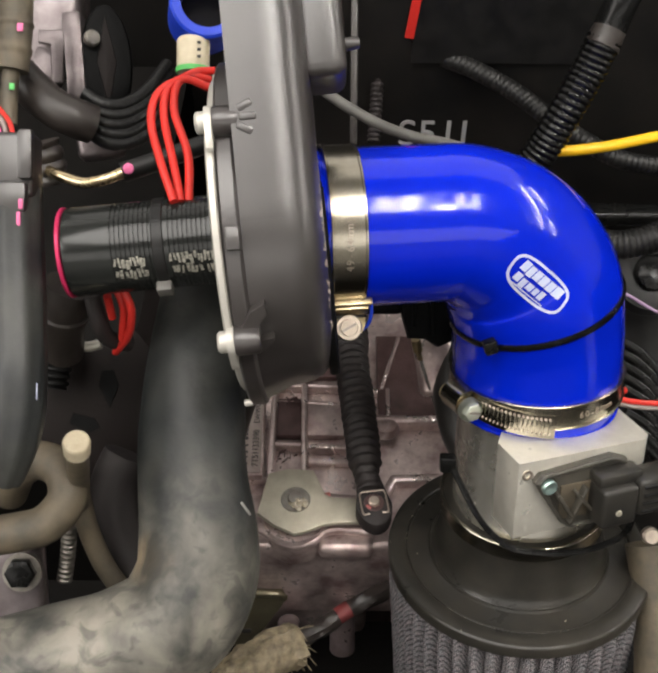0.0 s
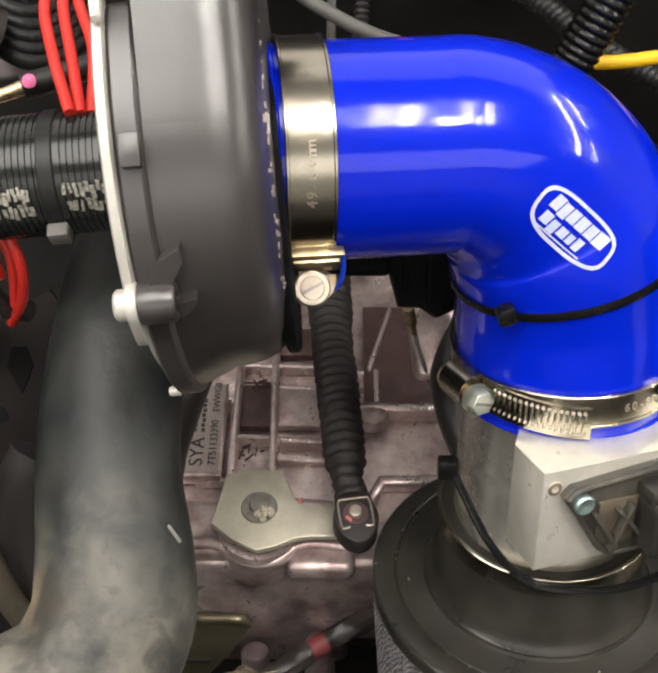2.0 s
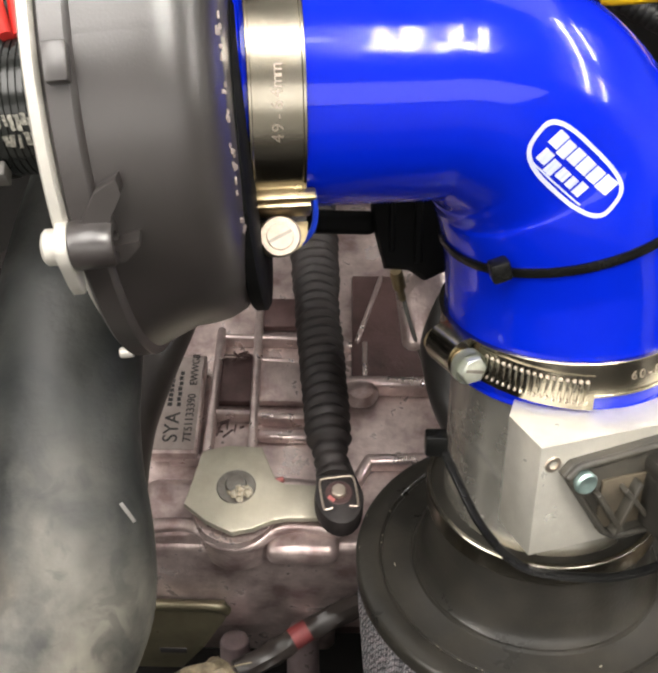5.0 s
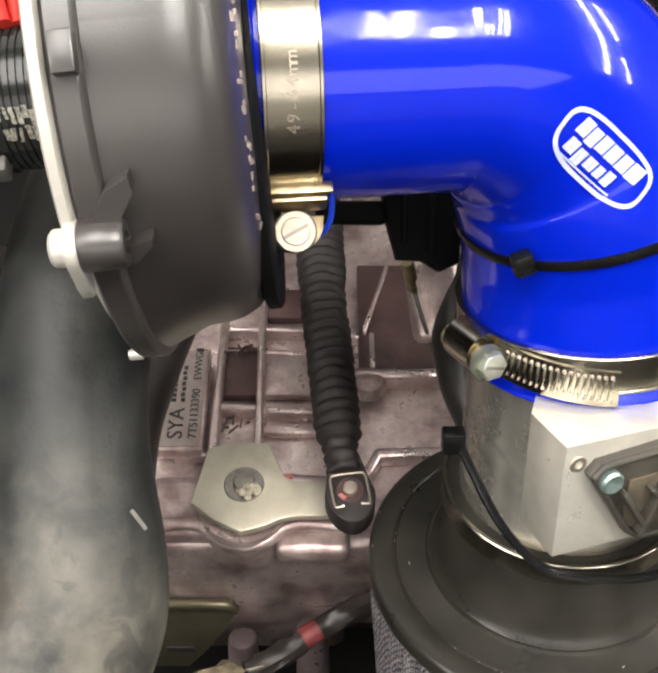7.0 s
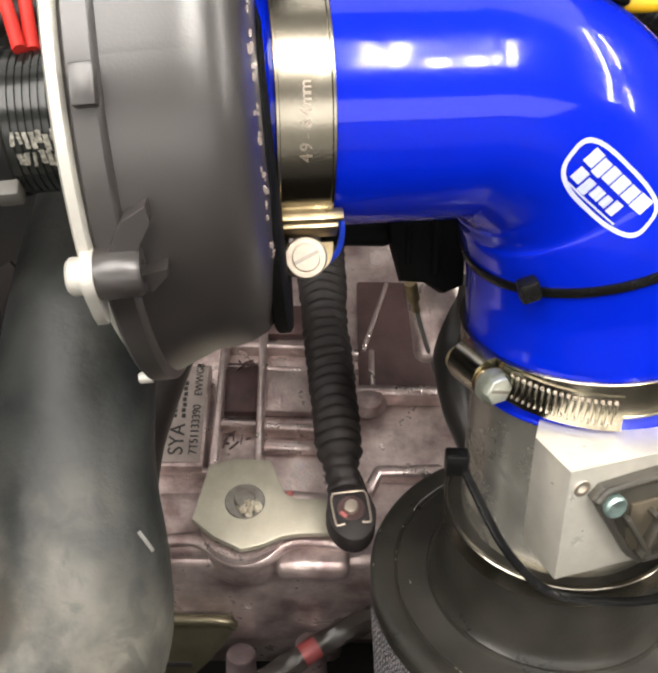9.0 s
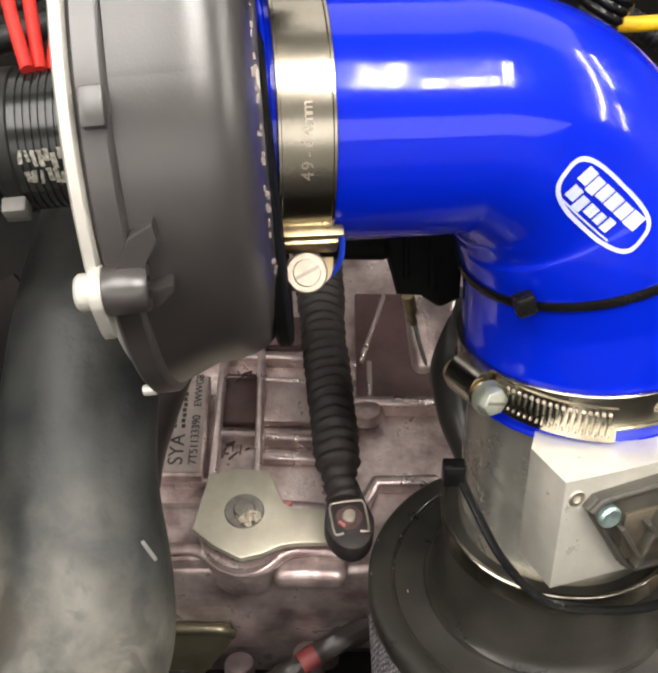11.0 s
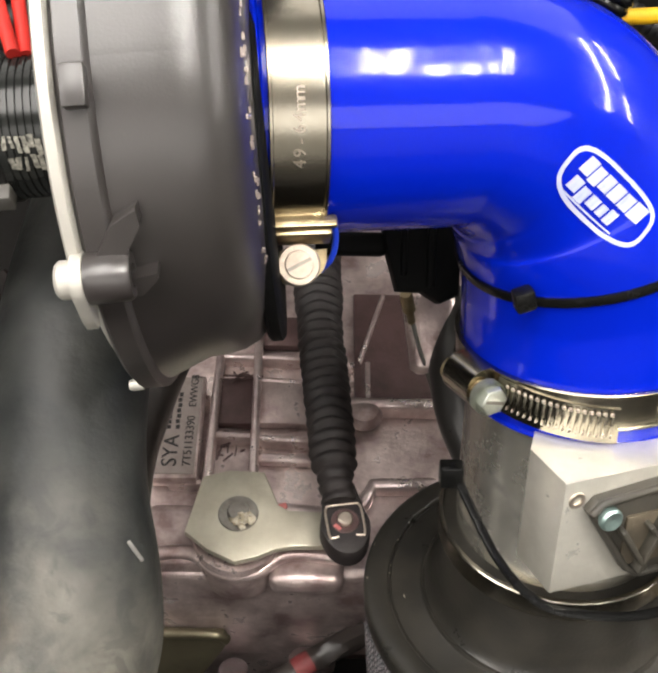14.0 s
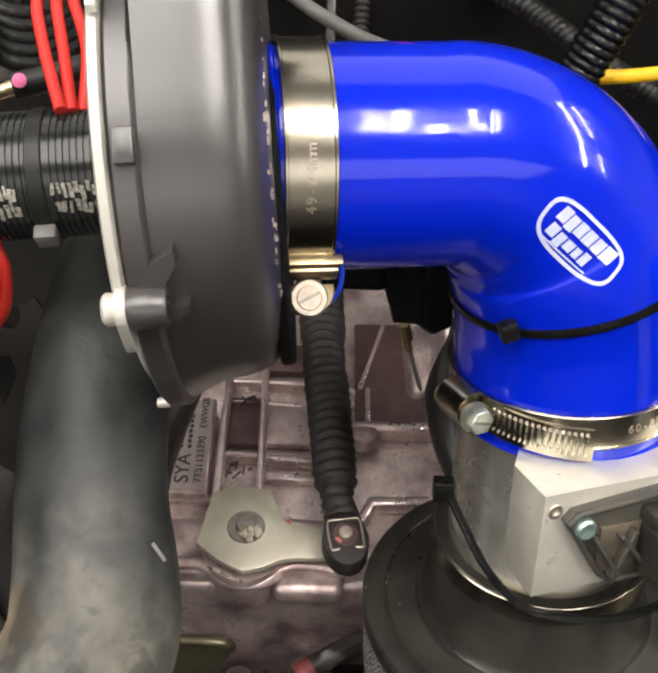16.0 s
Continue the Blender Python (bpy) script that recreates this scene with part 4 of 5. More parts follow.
for a, b, w, h in (((-0.0207, 0.3487, 0.7420), (-0.0203, 0.4229, 0.7420), 0.0042, 0.0095), ((-0.0005, 0.3491, 0.7420), (-0.0023, 0.4443, 0.7420), 0.0040, 0.0095),
                ((-0.0192, 0.3723, 0.7420), (-0.0004, 0.3721, 0.7420), 0.0032, 0.0080), ((0.0005, 0.3706, 0.7420), (0.0272, 0.3701, 0.7420), 0.0032, 0.0080),
                ((-0.0219, 0.4194, 0.7420), (-0.0025, 0.4192, 0.7420), 0.0032, 0.0080), ((-0.0017, 0.4192, 0.7420), (0.0217, 0.4188, 0.7420), 0.0032, 0.0080),
                ((-0.0216, 0.4069, 0.7400), (-0.0027, 0.4067, 0.7400), 0.0030, 0.0060), ((-0.0010, 0.4064, 0.7400), (0.0220, 0.4055, 0.7400), 0.0030, 0.0060),
                ((0.0025, 0.3621, 0.7400), (0.0274, 0.3616, 0.7400), 0.0060, 0.0055),
                ((0.0428, 0.3903, 0.7440), (0.0840, 0.3903, 0.7440), 0.0060, 0.0110), ((0.0475, 0.4169, 0.7420), (0.0601, 0.4612, 0.7420), 0.0022, 0.0090),
                ((0.0402, 0.4171, 0.7400), (0.0511, 0.4164, 0.7400), 0.0040, 0.0060), ((0.0515, 0.4173, 0.7400), (0.0513, 0.3950, 0.7400), 0.0030, 0.0070),
                ((0.0523, 0.3469, 0.7420), (0.0799, 0.3481, 0.7420), 0.0060, 0.0085), ((0.0475, 0.3364, 0.7420), (0.0527, 0.3467, 0.7420), 0.0050, 0.0085),
                ((0.0097, 0.3335, 0.7420), (0.0310, 0.3320, 0.7420), 0.0080, 0.0080), ((-0.0374, 0.3472, 0.7410), (-0.0235, 0.3470, 0.7410), 0.003, 0.007)):
    rib(a, b, w, h)
# flat floors in some rib cells, darker than the deck
part("recess_floor", rbox(basis((0.0680, 0.4294, 0.7365), UP, (1, 0, 0)), 0.046, 0.070, 0.005, 0.001), M_CAST_DARK, gear, "dark recess floor")
part("recess_floor", rbox(basis((-0.0115, 0.3944, 0.7360), UP, (1, 0, 0)), 0.0215, 0.0300, 0.005, 0.0015), M_CAST_DARK, gear, "dark recess floor")
part("recess_floor", rbox(basis((0.0098, 0.4378, 0.7360), UP, (1, 0, 0)), 0.0255, 0.0200, 0.005, 0.0015), M_CAST_DARK, gear, "dark recess floor")
part("recess_floor", rbox(basis((0.0106, 0.3938, 0.7355), UP, (1, 0, 0)), 0.0260, 0.0270, 0.005, 0.0015), M_CAST, gear)
part("cast_boss", lathe([(0, 0), (0.008, 0), (0.009, 0.002), (0.0065, 0.006), (0, 0.007)], Matrix.Translation((0.0492, 0.3853, 0.7370)), 20), M_CAST, gear)
random.seed(8)
for cx, cy in ((-0.0106, 0.3622, 0.7375)[:2], (-0.0067, 0.4047, 0.7430)[:2]):
    for k in range(9):
        part("cast_mark", rbox(pose(cx + random.uniform(-0.006, 0.006), cy + random.uniform(-0.004, 0.004), 0.7382 if cy < 0.36 else 0.7406, 0, 0, random.uniform(0, 180)), random.uniform(0.002, 0.006), 0.0007, 0.0012, 0.0002), M_CAST_DARK, gear)
# raised lip that follows the bracket plate
LIP = [(-0.0413, 0.3100, 0.7410), (-0.0265, 0.3111, 0.7410), (-0.0191, 0.3079, 0.7410), (-0.0127, 0.3030, 0.7410), (-0.0033, 0.3011, 0.7410), (0.0057, 0.3033, 0.7410), (0.0119, 0.3088, 0.7410), (0.0202, 0.3111, 0.7410), (0.0407, 0.3093, 0.7410)]
part("lip", tube(LIP, 0.0030, 12), M_CAST, gear)
part("collar", lathe([(0, -0.030), (0.0175, -0.030), (0.0190, -0.008), (0.0180, -0.005), (0, -0.005)], Matrix.Translation((-0.0047, 0.3177, 0.7510)), 48), M_CAST, gear)
part("front_wall", rbox(pose(-0.004, front + 0.017, 0.680), 0.086, 0.030, 0.120, 0.006, 3), M_CAST, gear)
part("front_pad", rbox(basis((0.0243, 0.3081, 0.7330), UP, (1, 0, 0)), 0.031, 0.018, 0.012, 0.004, 3), M_CAST, gear)
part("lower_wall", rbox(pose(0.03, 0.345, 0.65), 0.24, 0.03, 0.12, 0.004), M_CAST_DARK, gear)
part("step_block", rbox(basis((0.0449, 0.3120, 0.6728), UP, (1, 0, 0)) @ pose(0.012, 0.01, 0), 0.036, 0.03, 0.020, 0.003, 2), M_CAST, gear)
for x, y, z, r in ((0.0236, 0.2980, 0.6690, 0.0075), (-0.0098, 0.2980, 0.6560, 0.0072)):
    part("drain_boss", lathe([(0, 0), (r - 0.002, 0), (r - 0.0006, 0.0006), (r, 0.002), (r + 0.0004, 0.03), (0, 0.03)], basis((x, y, z), (0, -0.35, -0.94), (1, 0, 0)), 28), M_CAST_FRONT, gear)

# stamped corner bracket under the duct
cb = thing("corner_bracket", (-0.045, 0.301, 0.64), "olive passivated steel bracket with a slotted hole", "bracket")
CBM = basis((-0.045, 0.301, 0.665), (0, -1, 0.15), (1, 0, 0))
part("plate", slab([(-0.04, -0.034), (0.008, -0.034), (0.020, -0.016), (0.032, 0.008), (0.034, 0.015), (0.032, 0.020), (-0.04, 0.021)], CBM, 0.003, 0.001), M_OLIVE, cb)
part("flange", tube([CBM @ Vector((-0.04, 0.021, 0.003)), CBM @ Vector((-0.01, 0.0208, 0.0034)), CBM @ Vector((0.026, 0.0195, 0.003)), CBM @ Vector((0.0335, 0.014, 0.002))], 0.0024, 12), M_OLIVE, cb, "rolled bright upper edge")
part("slot", rbox(CBM @ pose(0.005, -0.018, 0.0031), 0.013, 0.004, 0.0006, 0.0002), M_TEXT, cb)

# rating label
lab = thing("rating_label", (-0.0315, 0.3597, 0.7440), "small aged paper label with black print on the gearbox", "label")
LB = basis((-0.0358, 0.3747, 0.7438), UP, Vector((-0.0299, 0.3985, 0.7440)) - Vector((-0.0292, 0.3489, 0.7440)))
part("paper", rbox(LB, 0.054, 0.0185, 0.0006, 0), M_PAPER, lab)
part("paper_pad", rbox(LB @ pose(0, 0, -0.004), 0.058, 0.021, 0.0074, 0.001), M_CAST, lab)
lettering("label_text", "SYA", 0.0098, LB @ pose(-0.0150, 0.0018, 0.0004), M_TEXT, lab)
lettering("label_text", "7T51133390", 0.0054, LB @ pose(-0.0095, -0.0058, 0.0004), M_TEXT, lab)
lettering("label_text", "EWWG8", 0.0050, LB @ pose(0.0190, -0.0058, 0.0004), M_TEXT, lab)
for k in range(7):
    part("print_bar", rbox(LB @ pose(-0.002 + 0.0031 * k, 0.0000 + (k % 2) * 0.0003, 0.0005), 0.0022, 0.0018, 0.0002, 0), M_TEXT, lab)
    part("print_bar", rbox(LB @ pose(-0.002 + 0.0028 * k, 0.0042, 0.0005), 0.0020, 0.0022, 0.0002, 0), M_TEXT, lab)

# bracket plate and its bolt
BR = basis((-0.0048, 0.3188, 0.7510), UP, (1, 0, 0))
br = thing("bracket", BR.translation, "galvanised steel bracket plate bolted to the gearbox", "bracket")


def loc(p):
    v = BR.inverted() @ Vector(p)
    return (v.x, v.y)


part("plate", slab([loc(p) for p in ((-0.0255, 0.3133, 0.7510), (-0.0206, 0.3398, 0.7510), (-0.0097, 0.3432, 0.7510), (0.0054, 0.3426, 0.7510), (0.0093, 0.3331, 0.7510), (0.0123, 0.3264, 0.7510), (0.0165, 0.3239, 0.7510), (0.0367, 0.3234, 0.7510), (0.0387, 0.3079, 0.7510), (0.0187, 0.3073, 0.7510), (0.0115, 0.3060, 0.7510), (0.0041, 0.3022, 0.7510), (-0.0044, 0.3000, 0.7510), (-0.0158, 0.3055, 0.7510))], BR, 0.0032, 0.0006), M_BRACKET, br)
part("washer", ring_solid(0.0040, 0.0084, 0.0032, 0.0038, BR @ pose(0.0006, 0.0030, 0), 40), M_BOLT, br)
part("bolt", lathe([(0, 0), (0.0046, 0), (0.0046, 0.0032), (0.0040, 0.0042), (0, 0.0046)], BR @ pose(0.0006, 0.0030, 0.002), 24), M_BOLT, br, "dull steel bolt end")
random.seed(21)
crust = []
for k in range(26):
    lump = bmesh.new()
    bmesh.ops.create_icosphere(lump, subdivisions=1, radius=random.uniform(0.0009, 0.0019))
    for v in lump.verts:
        v.co *= random.uniform(0.7, 1.25)
    d, turn = 0.0046 * math.sqrt(random.random()), random.uniform(0, 6.28)
    lump.transform(BR @ pose(0.0020 + d * math.cos(turn), -0.0004 + 0.8 * d * math.sin(turn), 0.0046 + 0.0012 * (1 - d / 0.0046)))
    crust.append(lump)
part("corrosion", join(*crust), M_RUST, br, "pale flaking corrosion on the bolt end", 0)
part("paint_dab", rbox(BR @ pose(0.0182, 0.0112, -0.0040, 0, 0, 20), 0.0044, 0.0028, 0.0016, 0.0006), M_DAB, br, "faded red paint dab")

# ---- shift cable with its corrugated boot ----
cable = thing("shift_cable", (0.0386, 0.3100, 0.7660), "black shift cable with a ribbed rubber boot and rod end", "cable")
BOOT = [(0.0227, 0.4870, 0.7740), (0.0243, 0.4636, 0.7730), (0.0262, 0.4413, 0.7720), (0.0284, 0.4058, 0.7710), (0.0322, 0.3666, 0.7700), (0.0347, 0.3366, 0.7690), (0.0370, 0.3190, 0.7675)]
bl_line = even(spline(BOOT, 16), 0.0009)


def boot_r(u, at, a):
    w = 0.0009 * noise.noise((at * 130, 1.5 * math.cos(a), 1.5 * math.sin(a)))
    return (0.0106 + 0.0026 * max(0, 0.5 - u) / 0.5 - 0.0014 * max(0, u - 0.72) / 0.28 - 0.0022 * min(1, max(0, u - 0.90) / 0.015) + w) * (1 - 0.15 * (0.5 - 0.5 * math.cos(2 * math.pi * (at + 0.5 * w) / 0.0054)) ** 1.4)


part("boot", sweep(bl_line, boot_r, 28), M_BOOT, cable)
ROD = basis((0.0393, 0.3100, 0.7595), UP, Vector((0.0368, 0.3283, 0.7600)) - Vector((0.0389, 0.3146, 0.7600)))
part("rod_end", slab([(0.0142 * math.cos(math.pi * (0.5 + k / 14)), 0.0100 * math.sin(math.pi * (0.5 + k / 14))) for k in range(15)] + [(0.006, -0.0085), (0.016, -0.0068), (0.016, 0.0068), (0.006, 0.0085)], ROD, 0.010, 0.0015), M_BOOT, cable)
CLIP = [(-0.0066, 0.0034), (-0.0070, 0.0056), (-0.0058, 0.0070), (0.0040, 0.0072), (0.0066, 0.0066), (0.0074, 0.0050), (0.0074, -0.0050), (0.0066, -0.0066), (0.0040, -0.0072), (-0.0058, -0.0070), (-0.0070, -0.0056), (-0.0066, -0.0034)]
part("clip", tube([ROD @ Vector((x, y, 0.0104)) for x, y in CLIP], 0.0005, 8, 6), M_SCREW, cable, "thin steel spring clip")
part("paint_dab", rbox(ROD @ pose(-0.0026, 0.0034, 0.0108, 0, 0, 40), 0.0032, 0.0016, 0.0008, 0.0003), M_DAB, cable, "faded red paint dab")
part("pin", lathe([(0, 0.009), (0.0030, 0.009), (0.0030, 0.0125), (0.0024, 0.013), (0, 0.013)], ROD, 20), M_SCREW, cable, "bare pin end")
part("washer", ring_solid(0.003, 0.0056, 0.0100, 0.0108, ROD, 28), M_CAST_DARK, cable)

# ---- battery and the looms over it ----
bat = thing("battery", (0.11, 0.62, 0.78), "black battery case with pale lettering on its side", "battery")
part("case", rbox(pose(0.11, 0.600, 0.895), 0.30, 0.18, 0.26, 0.004, 2), M_BATTERY, bat)
lettering("case_text", "S51J", 0.026, basis((0.0761, 0.5095, 0.8705), (0, -1, 0), (1, 0, 0)), M_PRINT, bat, 0.0002, 0.98)
part("side_label", rbox(basis((0.1133, 0.5085, 0.9432), (0, -1, 0), (1, 0, 0)), 0.108, 0.046, 0.0006, 0), M_BLACK, bat, "dark grey rectangular label")
part("red_stripe", rbox(basis((0.0590, 0.5085, 0.9497), (0, -1, 0), (1, 0, 0.0)) @ pose(0, 0, 0, 0, 0, -7), 0.005, 0.028, 0.0008, 0), M_RED, bat, "red printed stripe")

for pts, r, label, mt in (
        ([(0.1086, 0.3941, 0.9314), (0.1151, 0.3968, 0.9408), (0.1245, 0.4025, 0.9599), (0.1334, 0.4114, 0.9750), (0.1398, 0.4184, 0.9885)], 0.0085, "thick black corrugated wiring loom", M_BLACK_GLOSS),
        ([(0.0787, 0.5136, 0.9205), (0.0942, 0.5048, 0.9190), (0.1179, 0.4909, 0.9126), (0.1412, 0.4736, 0.9031), (0.1654, 0.4633, 0.8932), (0.1823, 0.4586, 0.8887), (0.2154, 0.4599, 0.8829)], 0.0054, "dusty black corrugated wiring loom", M_BLACK),
        ([(0.1524, 0.3915, 0.8875), (0.1645, 0.3908, 0.8867), (0.1799, 0.3934, 0.8891), (0.1975, 0.3983, 0.8937)], 0.0075, "black corrugated wiring loom", M_BLACK)):
    single("wiring_loom", loom(pts, r, 0.0031, 0.09), mt, pts[0], label, "wiring loom", "looms by the battery")
single("taped_sleeve", tube([(0.1388, 0.4175, 0.9862), (0.1415, 0.4208, 0.9921), (0.1457, 0.4260, 1.0024), (0.1514, 0.4345, 1.0104)], 0.0078, 16), M_BLACK_GLOSS, (0.1414, 0.4220, 0.9919), "black taped sleeve at the end of a loom", "sleeve")
single("grey_cable", tube([(-0.0041, 0.4519, 0.9452), (0.0071, 0.4467, 0.9430), (0.0203, 0.4377, 0.9386), (0.0377, 0.4265, 0.9348), (0.0546, 0.4178, 0.9333), (0.0712, 0.4111, 0.9339), (0.0875, 0.4033, 0.9333)], 0.0028, 12), M_GREYCABLE, (0.0377, 0.4265, 0.9348), "thin grey cable stretched behind the blue hose", "cable")
single("yellow_cable", tube([(0.1210, 0.4048, 0.9345), (0.1343, 0.4077, 0.9331), (0.1518, 0.4111, 0.9334), (0.1773, 0.4189, 0.9338), (0.2021, 0.4261, 0.9336)], 0.0027, 12), M_YELLOW, (0.1518, 0.4111, 0.9334), "bright yellow cable sleeve", "cable")

single("tape_band", tube([(0.1379, 0.4153, 0.9849), (0.1393, 0.4174, 0.9875), (0.1410, 0.4200, 0.9909)], lambda u, at, a: 0.0081 + 0.0008 * noise.noise((at * 200, 2 * math.cos(a), 2 * math.sin(a))), 20), M_SOOT, (0.1391, 0.4169, 0.9870), "crinkled dark tape where the loom ends", "tape")

# ---- red wires of the motor ----
for k, pts in enumerate(([(-0.0398, 0.3909, 0.9772), (-0.0506, 0.3892, 0.9826), (-0.0605, 0.3780, 0.9831), (-0.0615, 0.3590, 0.9817), (-0.0559, 0.3390, 0.9765), (-0.0486, 0.3199, 0.9695)],
                         [(-0.0405, 0.3981, 0.9771), (-0.0495, 0.3946, 0.9808), (-0.0569, 0.3820, 0.9827), (-0.0564, 0.3621, 0.9818), (-0.0510, 0.3407, 0.9753), (-0.0460, 0.3215, 0.9682)],
                         [(-0.0386, 0.4009, 0.9798), (-0.0469, 0.3978, 0.9810), (-0.0531, 0.3860, 0.9824), (-0.0524, 0.3652, 0.9819), (-0.0449, 0.3437, 0.9754), (-0.0432, 0.3231, 0.9670)])):
    single("red_wire", tube(pts, 0.0018, 12), M_RED, pts[2], "thick red silicone wire feeding the motor", "wire", "red motor wires")
for pts in ([(-0.0730, 0.3075, 0.9332), (-0.0703, 0.3045, 0.9235), (-0.0743, 0.3068, 0.9050), (-0.0844, 0.3146, 0.8850)], [(-0.0768, 0.3111, 0.9297), (-0.0745, 0.3080, 0.9199), (-0.0782, 0.3088, 0.9000)], [(-0.0816, 0.3120, 0.9237), (-0.0816, 0.3122, 0.9102)]):
    single("red_wire", tube(pts, 0.0018, 12), M_RED, pts[0], "thick red silicone wire below the motor", "wire", "red motor wires")

# ---- black plug and bracket behind the elbow ----
plug = thing("black_plug", (0.0613, 0.3532, 0.8656), "black angular plug with a brass pin under the blue hose", "plug")
PLUG = basis((0.0627, 0.3657, 0.8568), VIEWWARD, (1, 0, 0))
part("plug_body", slab([(-0.0150, 0.026), (0.0150, 0.026), (0.0135, -0.0115), (0.0070, -0.0146), (0.0010, -0.0108), (-0.0080, -0.0104), (-0.0124, 0.0050)], PLUG, 0.016, 0.0015), M_PITCH, plug)
part("plug_ridge", rbox(PLUG @ pose(0.0035, 0.004, 0.0165), 0.0030, 0.026, 0.0030, 0.0008), M_PITCH, plug)
part("plug_ridge", rbox(PLUG @ pose(-0.0060, 0.006, 0.0162), 0.0022, 0.022, 0.0024, 0.0008), M_PITCH, plug)
part("plug_tail", rbox(PLUG @ pose(-0.0240, 0.0062, 0.006), 0.026, 0.0085, 0.010, 0.0030, 3), M_PITCH, plug)
part("pin", lathe([(0, 0), (0.0022, 0), (0.0026, 0.002), (0.0026, 0.009), (0.0016, 0.010), (0.0016, 0.016), (0, 0.016)], basis((0.0598, 0.3647, 0.8421), Vector((0.0640, 0.3648, 0.8216)) - Vector((0.0594, 0.3647, 0.8421)), (1, 0, 0)), 16), M_BRASS, plug, "brass pin")
part("wire", tube([(0.0640, 0.3674, 0.8240), (0.0674, 0.3630, 0.8130), (0.0758, 0.3588, 0.7883)], 0.0009, 8), M_GREYCABLE, plug)
single("cast_lug", rbox(basis((0.0738, 0.3749, 0.8104), VIEWWARD, (1, 0.2, 0)), 0.022, 0.034, 0.012, 0.004, 3), M_CAST, (0.0738, 0.3749, 0.8104), "small cast lug beside the elbow", "lug")

single("bell_pipe", tube([(0.0860, 0.3900, 0.8180), (0.0845, 0.3720, 0.8080), (0.0835, 0.3560, 0.8020), (0.0850, 0.3400, 0.7960), (0.0900, 0.3240, 0.7900)], lambda u, at, a: 0.0085 + 0.0035 * (1 - abs(2 * u - 0.9)), 28), M_OLIVE_DARK, (0.0835, 0.3560, 0.8020), "smooth dark grey pipe bend behind the meter body", "pipe")
single("breather_hose", tube([(-0.0265, 0.3960, 0.8080), (-0.0322, 0.3760, 0.8020), (-0.0378, 0.3530, 0.8000), (-0.0418, 0.3340, 0.7980), (-0.0440, 0.3200, 0.7960), (-0.0450, 0.3020, 0.7900), (-0.0455, 0.2800, 0.7750)], 0.0110, 28), M_SOOT, (-0.0420, 0.3530, 0.8000), "dark brown rubber hose between the duct and the gearbox", "hose")

# small harness low in front of the gearbox
single("low_harness", tube([(-0.0032, 0.2637, 0.7000), (0.0113, 0.2717, 0.7000), (0.0224, 0.2793, 0.7020), (0.0356, 0.2862, 0.7040), (0.0510, 0.2942, 0.7050)], lambda u, at, a: 0.0052 + 0.0012 * noise.noise((at * 140, math.cos(a) * 2, math.sin(a) * 2)), 20), M_SOOT, (0.0224, 0.2793, 0.7020), "dark taped wiring harness with a red wrap", "harness")
single("tape_wrap", tube([(0.0203, 0.2770, 0.7035), (0.0270, 0.2811, 0.7048)], 0.0050, 14), M_WRAP, (0.0225, 0.2784, 0.7040), "red tape wrap on the harness", "tape")
single("foil_sleeve", tube([(-0.0014, 0.2398, 0.7454), (-0.0162, 0.2304, 0.7503), (-0.0286, 0.2218, 0.7492), (-0.0365, 0.2119, 0.7467)], lambda u, at, a: 0.011 + 0.003 * noise.noise((at * 160, 3 * math.cos(a), 3 * math.sin(a))), 36), M_STRAW, (-0.0162, 0.2304, 0.7503), "frayed straw coloured heat sleeve", "sleeve")

random.seed(31)
threads = []
for k in range(34):
    o = Vector((-0.0040, 0.2378, 0.7470)) + Vector((random.uniform(-0.008, 0.004), random.uniform(-0.006, 0.006), random.uniform(-0.006, 0.008)))
    d = Vector((random.uniform(0.004, 0.012), random.uniform(-0.008, 0.004), random.uniform(-0.012, 0.002)))
    threads.append(tube([o, o + d * 0.5 + Vector((0.001, 0, 0.0015)), o + d], 0.00028, 5, 4))
single("frayed_threads", join(*threads), M_STRAW, (-0.0040, 0.2378, 0.7470), "loose frayed threads of the heat sleeve", "threads", kind="stuff")

# ---- beside the filter ----
single("side_pipe", tube([(0.1760, 0.2740, 0.7900), (0.1790, 0.2550, 0.7750), (0.1800, 0.2330, 0.7560), (0.1800, 0.2040, 0.7260), (0.1800, 0.1900, 0.7000)], 0.0115, 24), M_RUBBER_DIRTY, (0.1800, 0.2330, 0.7560), "dusty grey brown pipe beside the air filter", "pipe")
single("thin_wire", tube([(0.1477, 0.3457, 0.8993), (0.1600, 0.3497, 0.8893), (0.1765, 0.3514, 0.8771), (0.1987, 0.3537, 0.8653)], 0.0008, 8), mat("violet_wire", (0.4, 0.28, 0.42), 0.5), (0.1600, 0.3497, 0.8893), "thin violet wire beside the battery tray", "wire")
for dy in (0, 30):
    single("sensor_wire", tube([(0.1511, 0.3144, 0.8561), (0.1620, 0.3162, 0.8508), (0.1769, 0.3187, 0.8463), (0.2034, 0.3253, 0.8386)] if dy else [(0.1511, 0.3164, 0.8579), (0.1575, 0.3190, 0.8562), (0.1587, 0.3190, 0.8549)], 0.0014, 10), M_RED, (0.1542, 0.3152, 0.8568), "thin red sensor wire", "wire", "sensor wires")
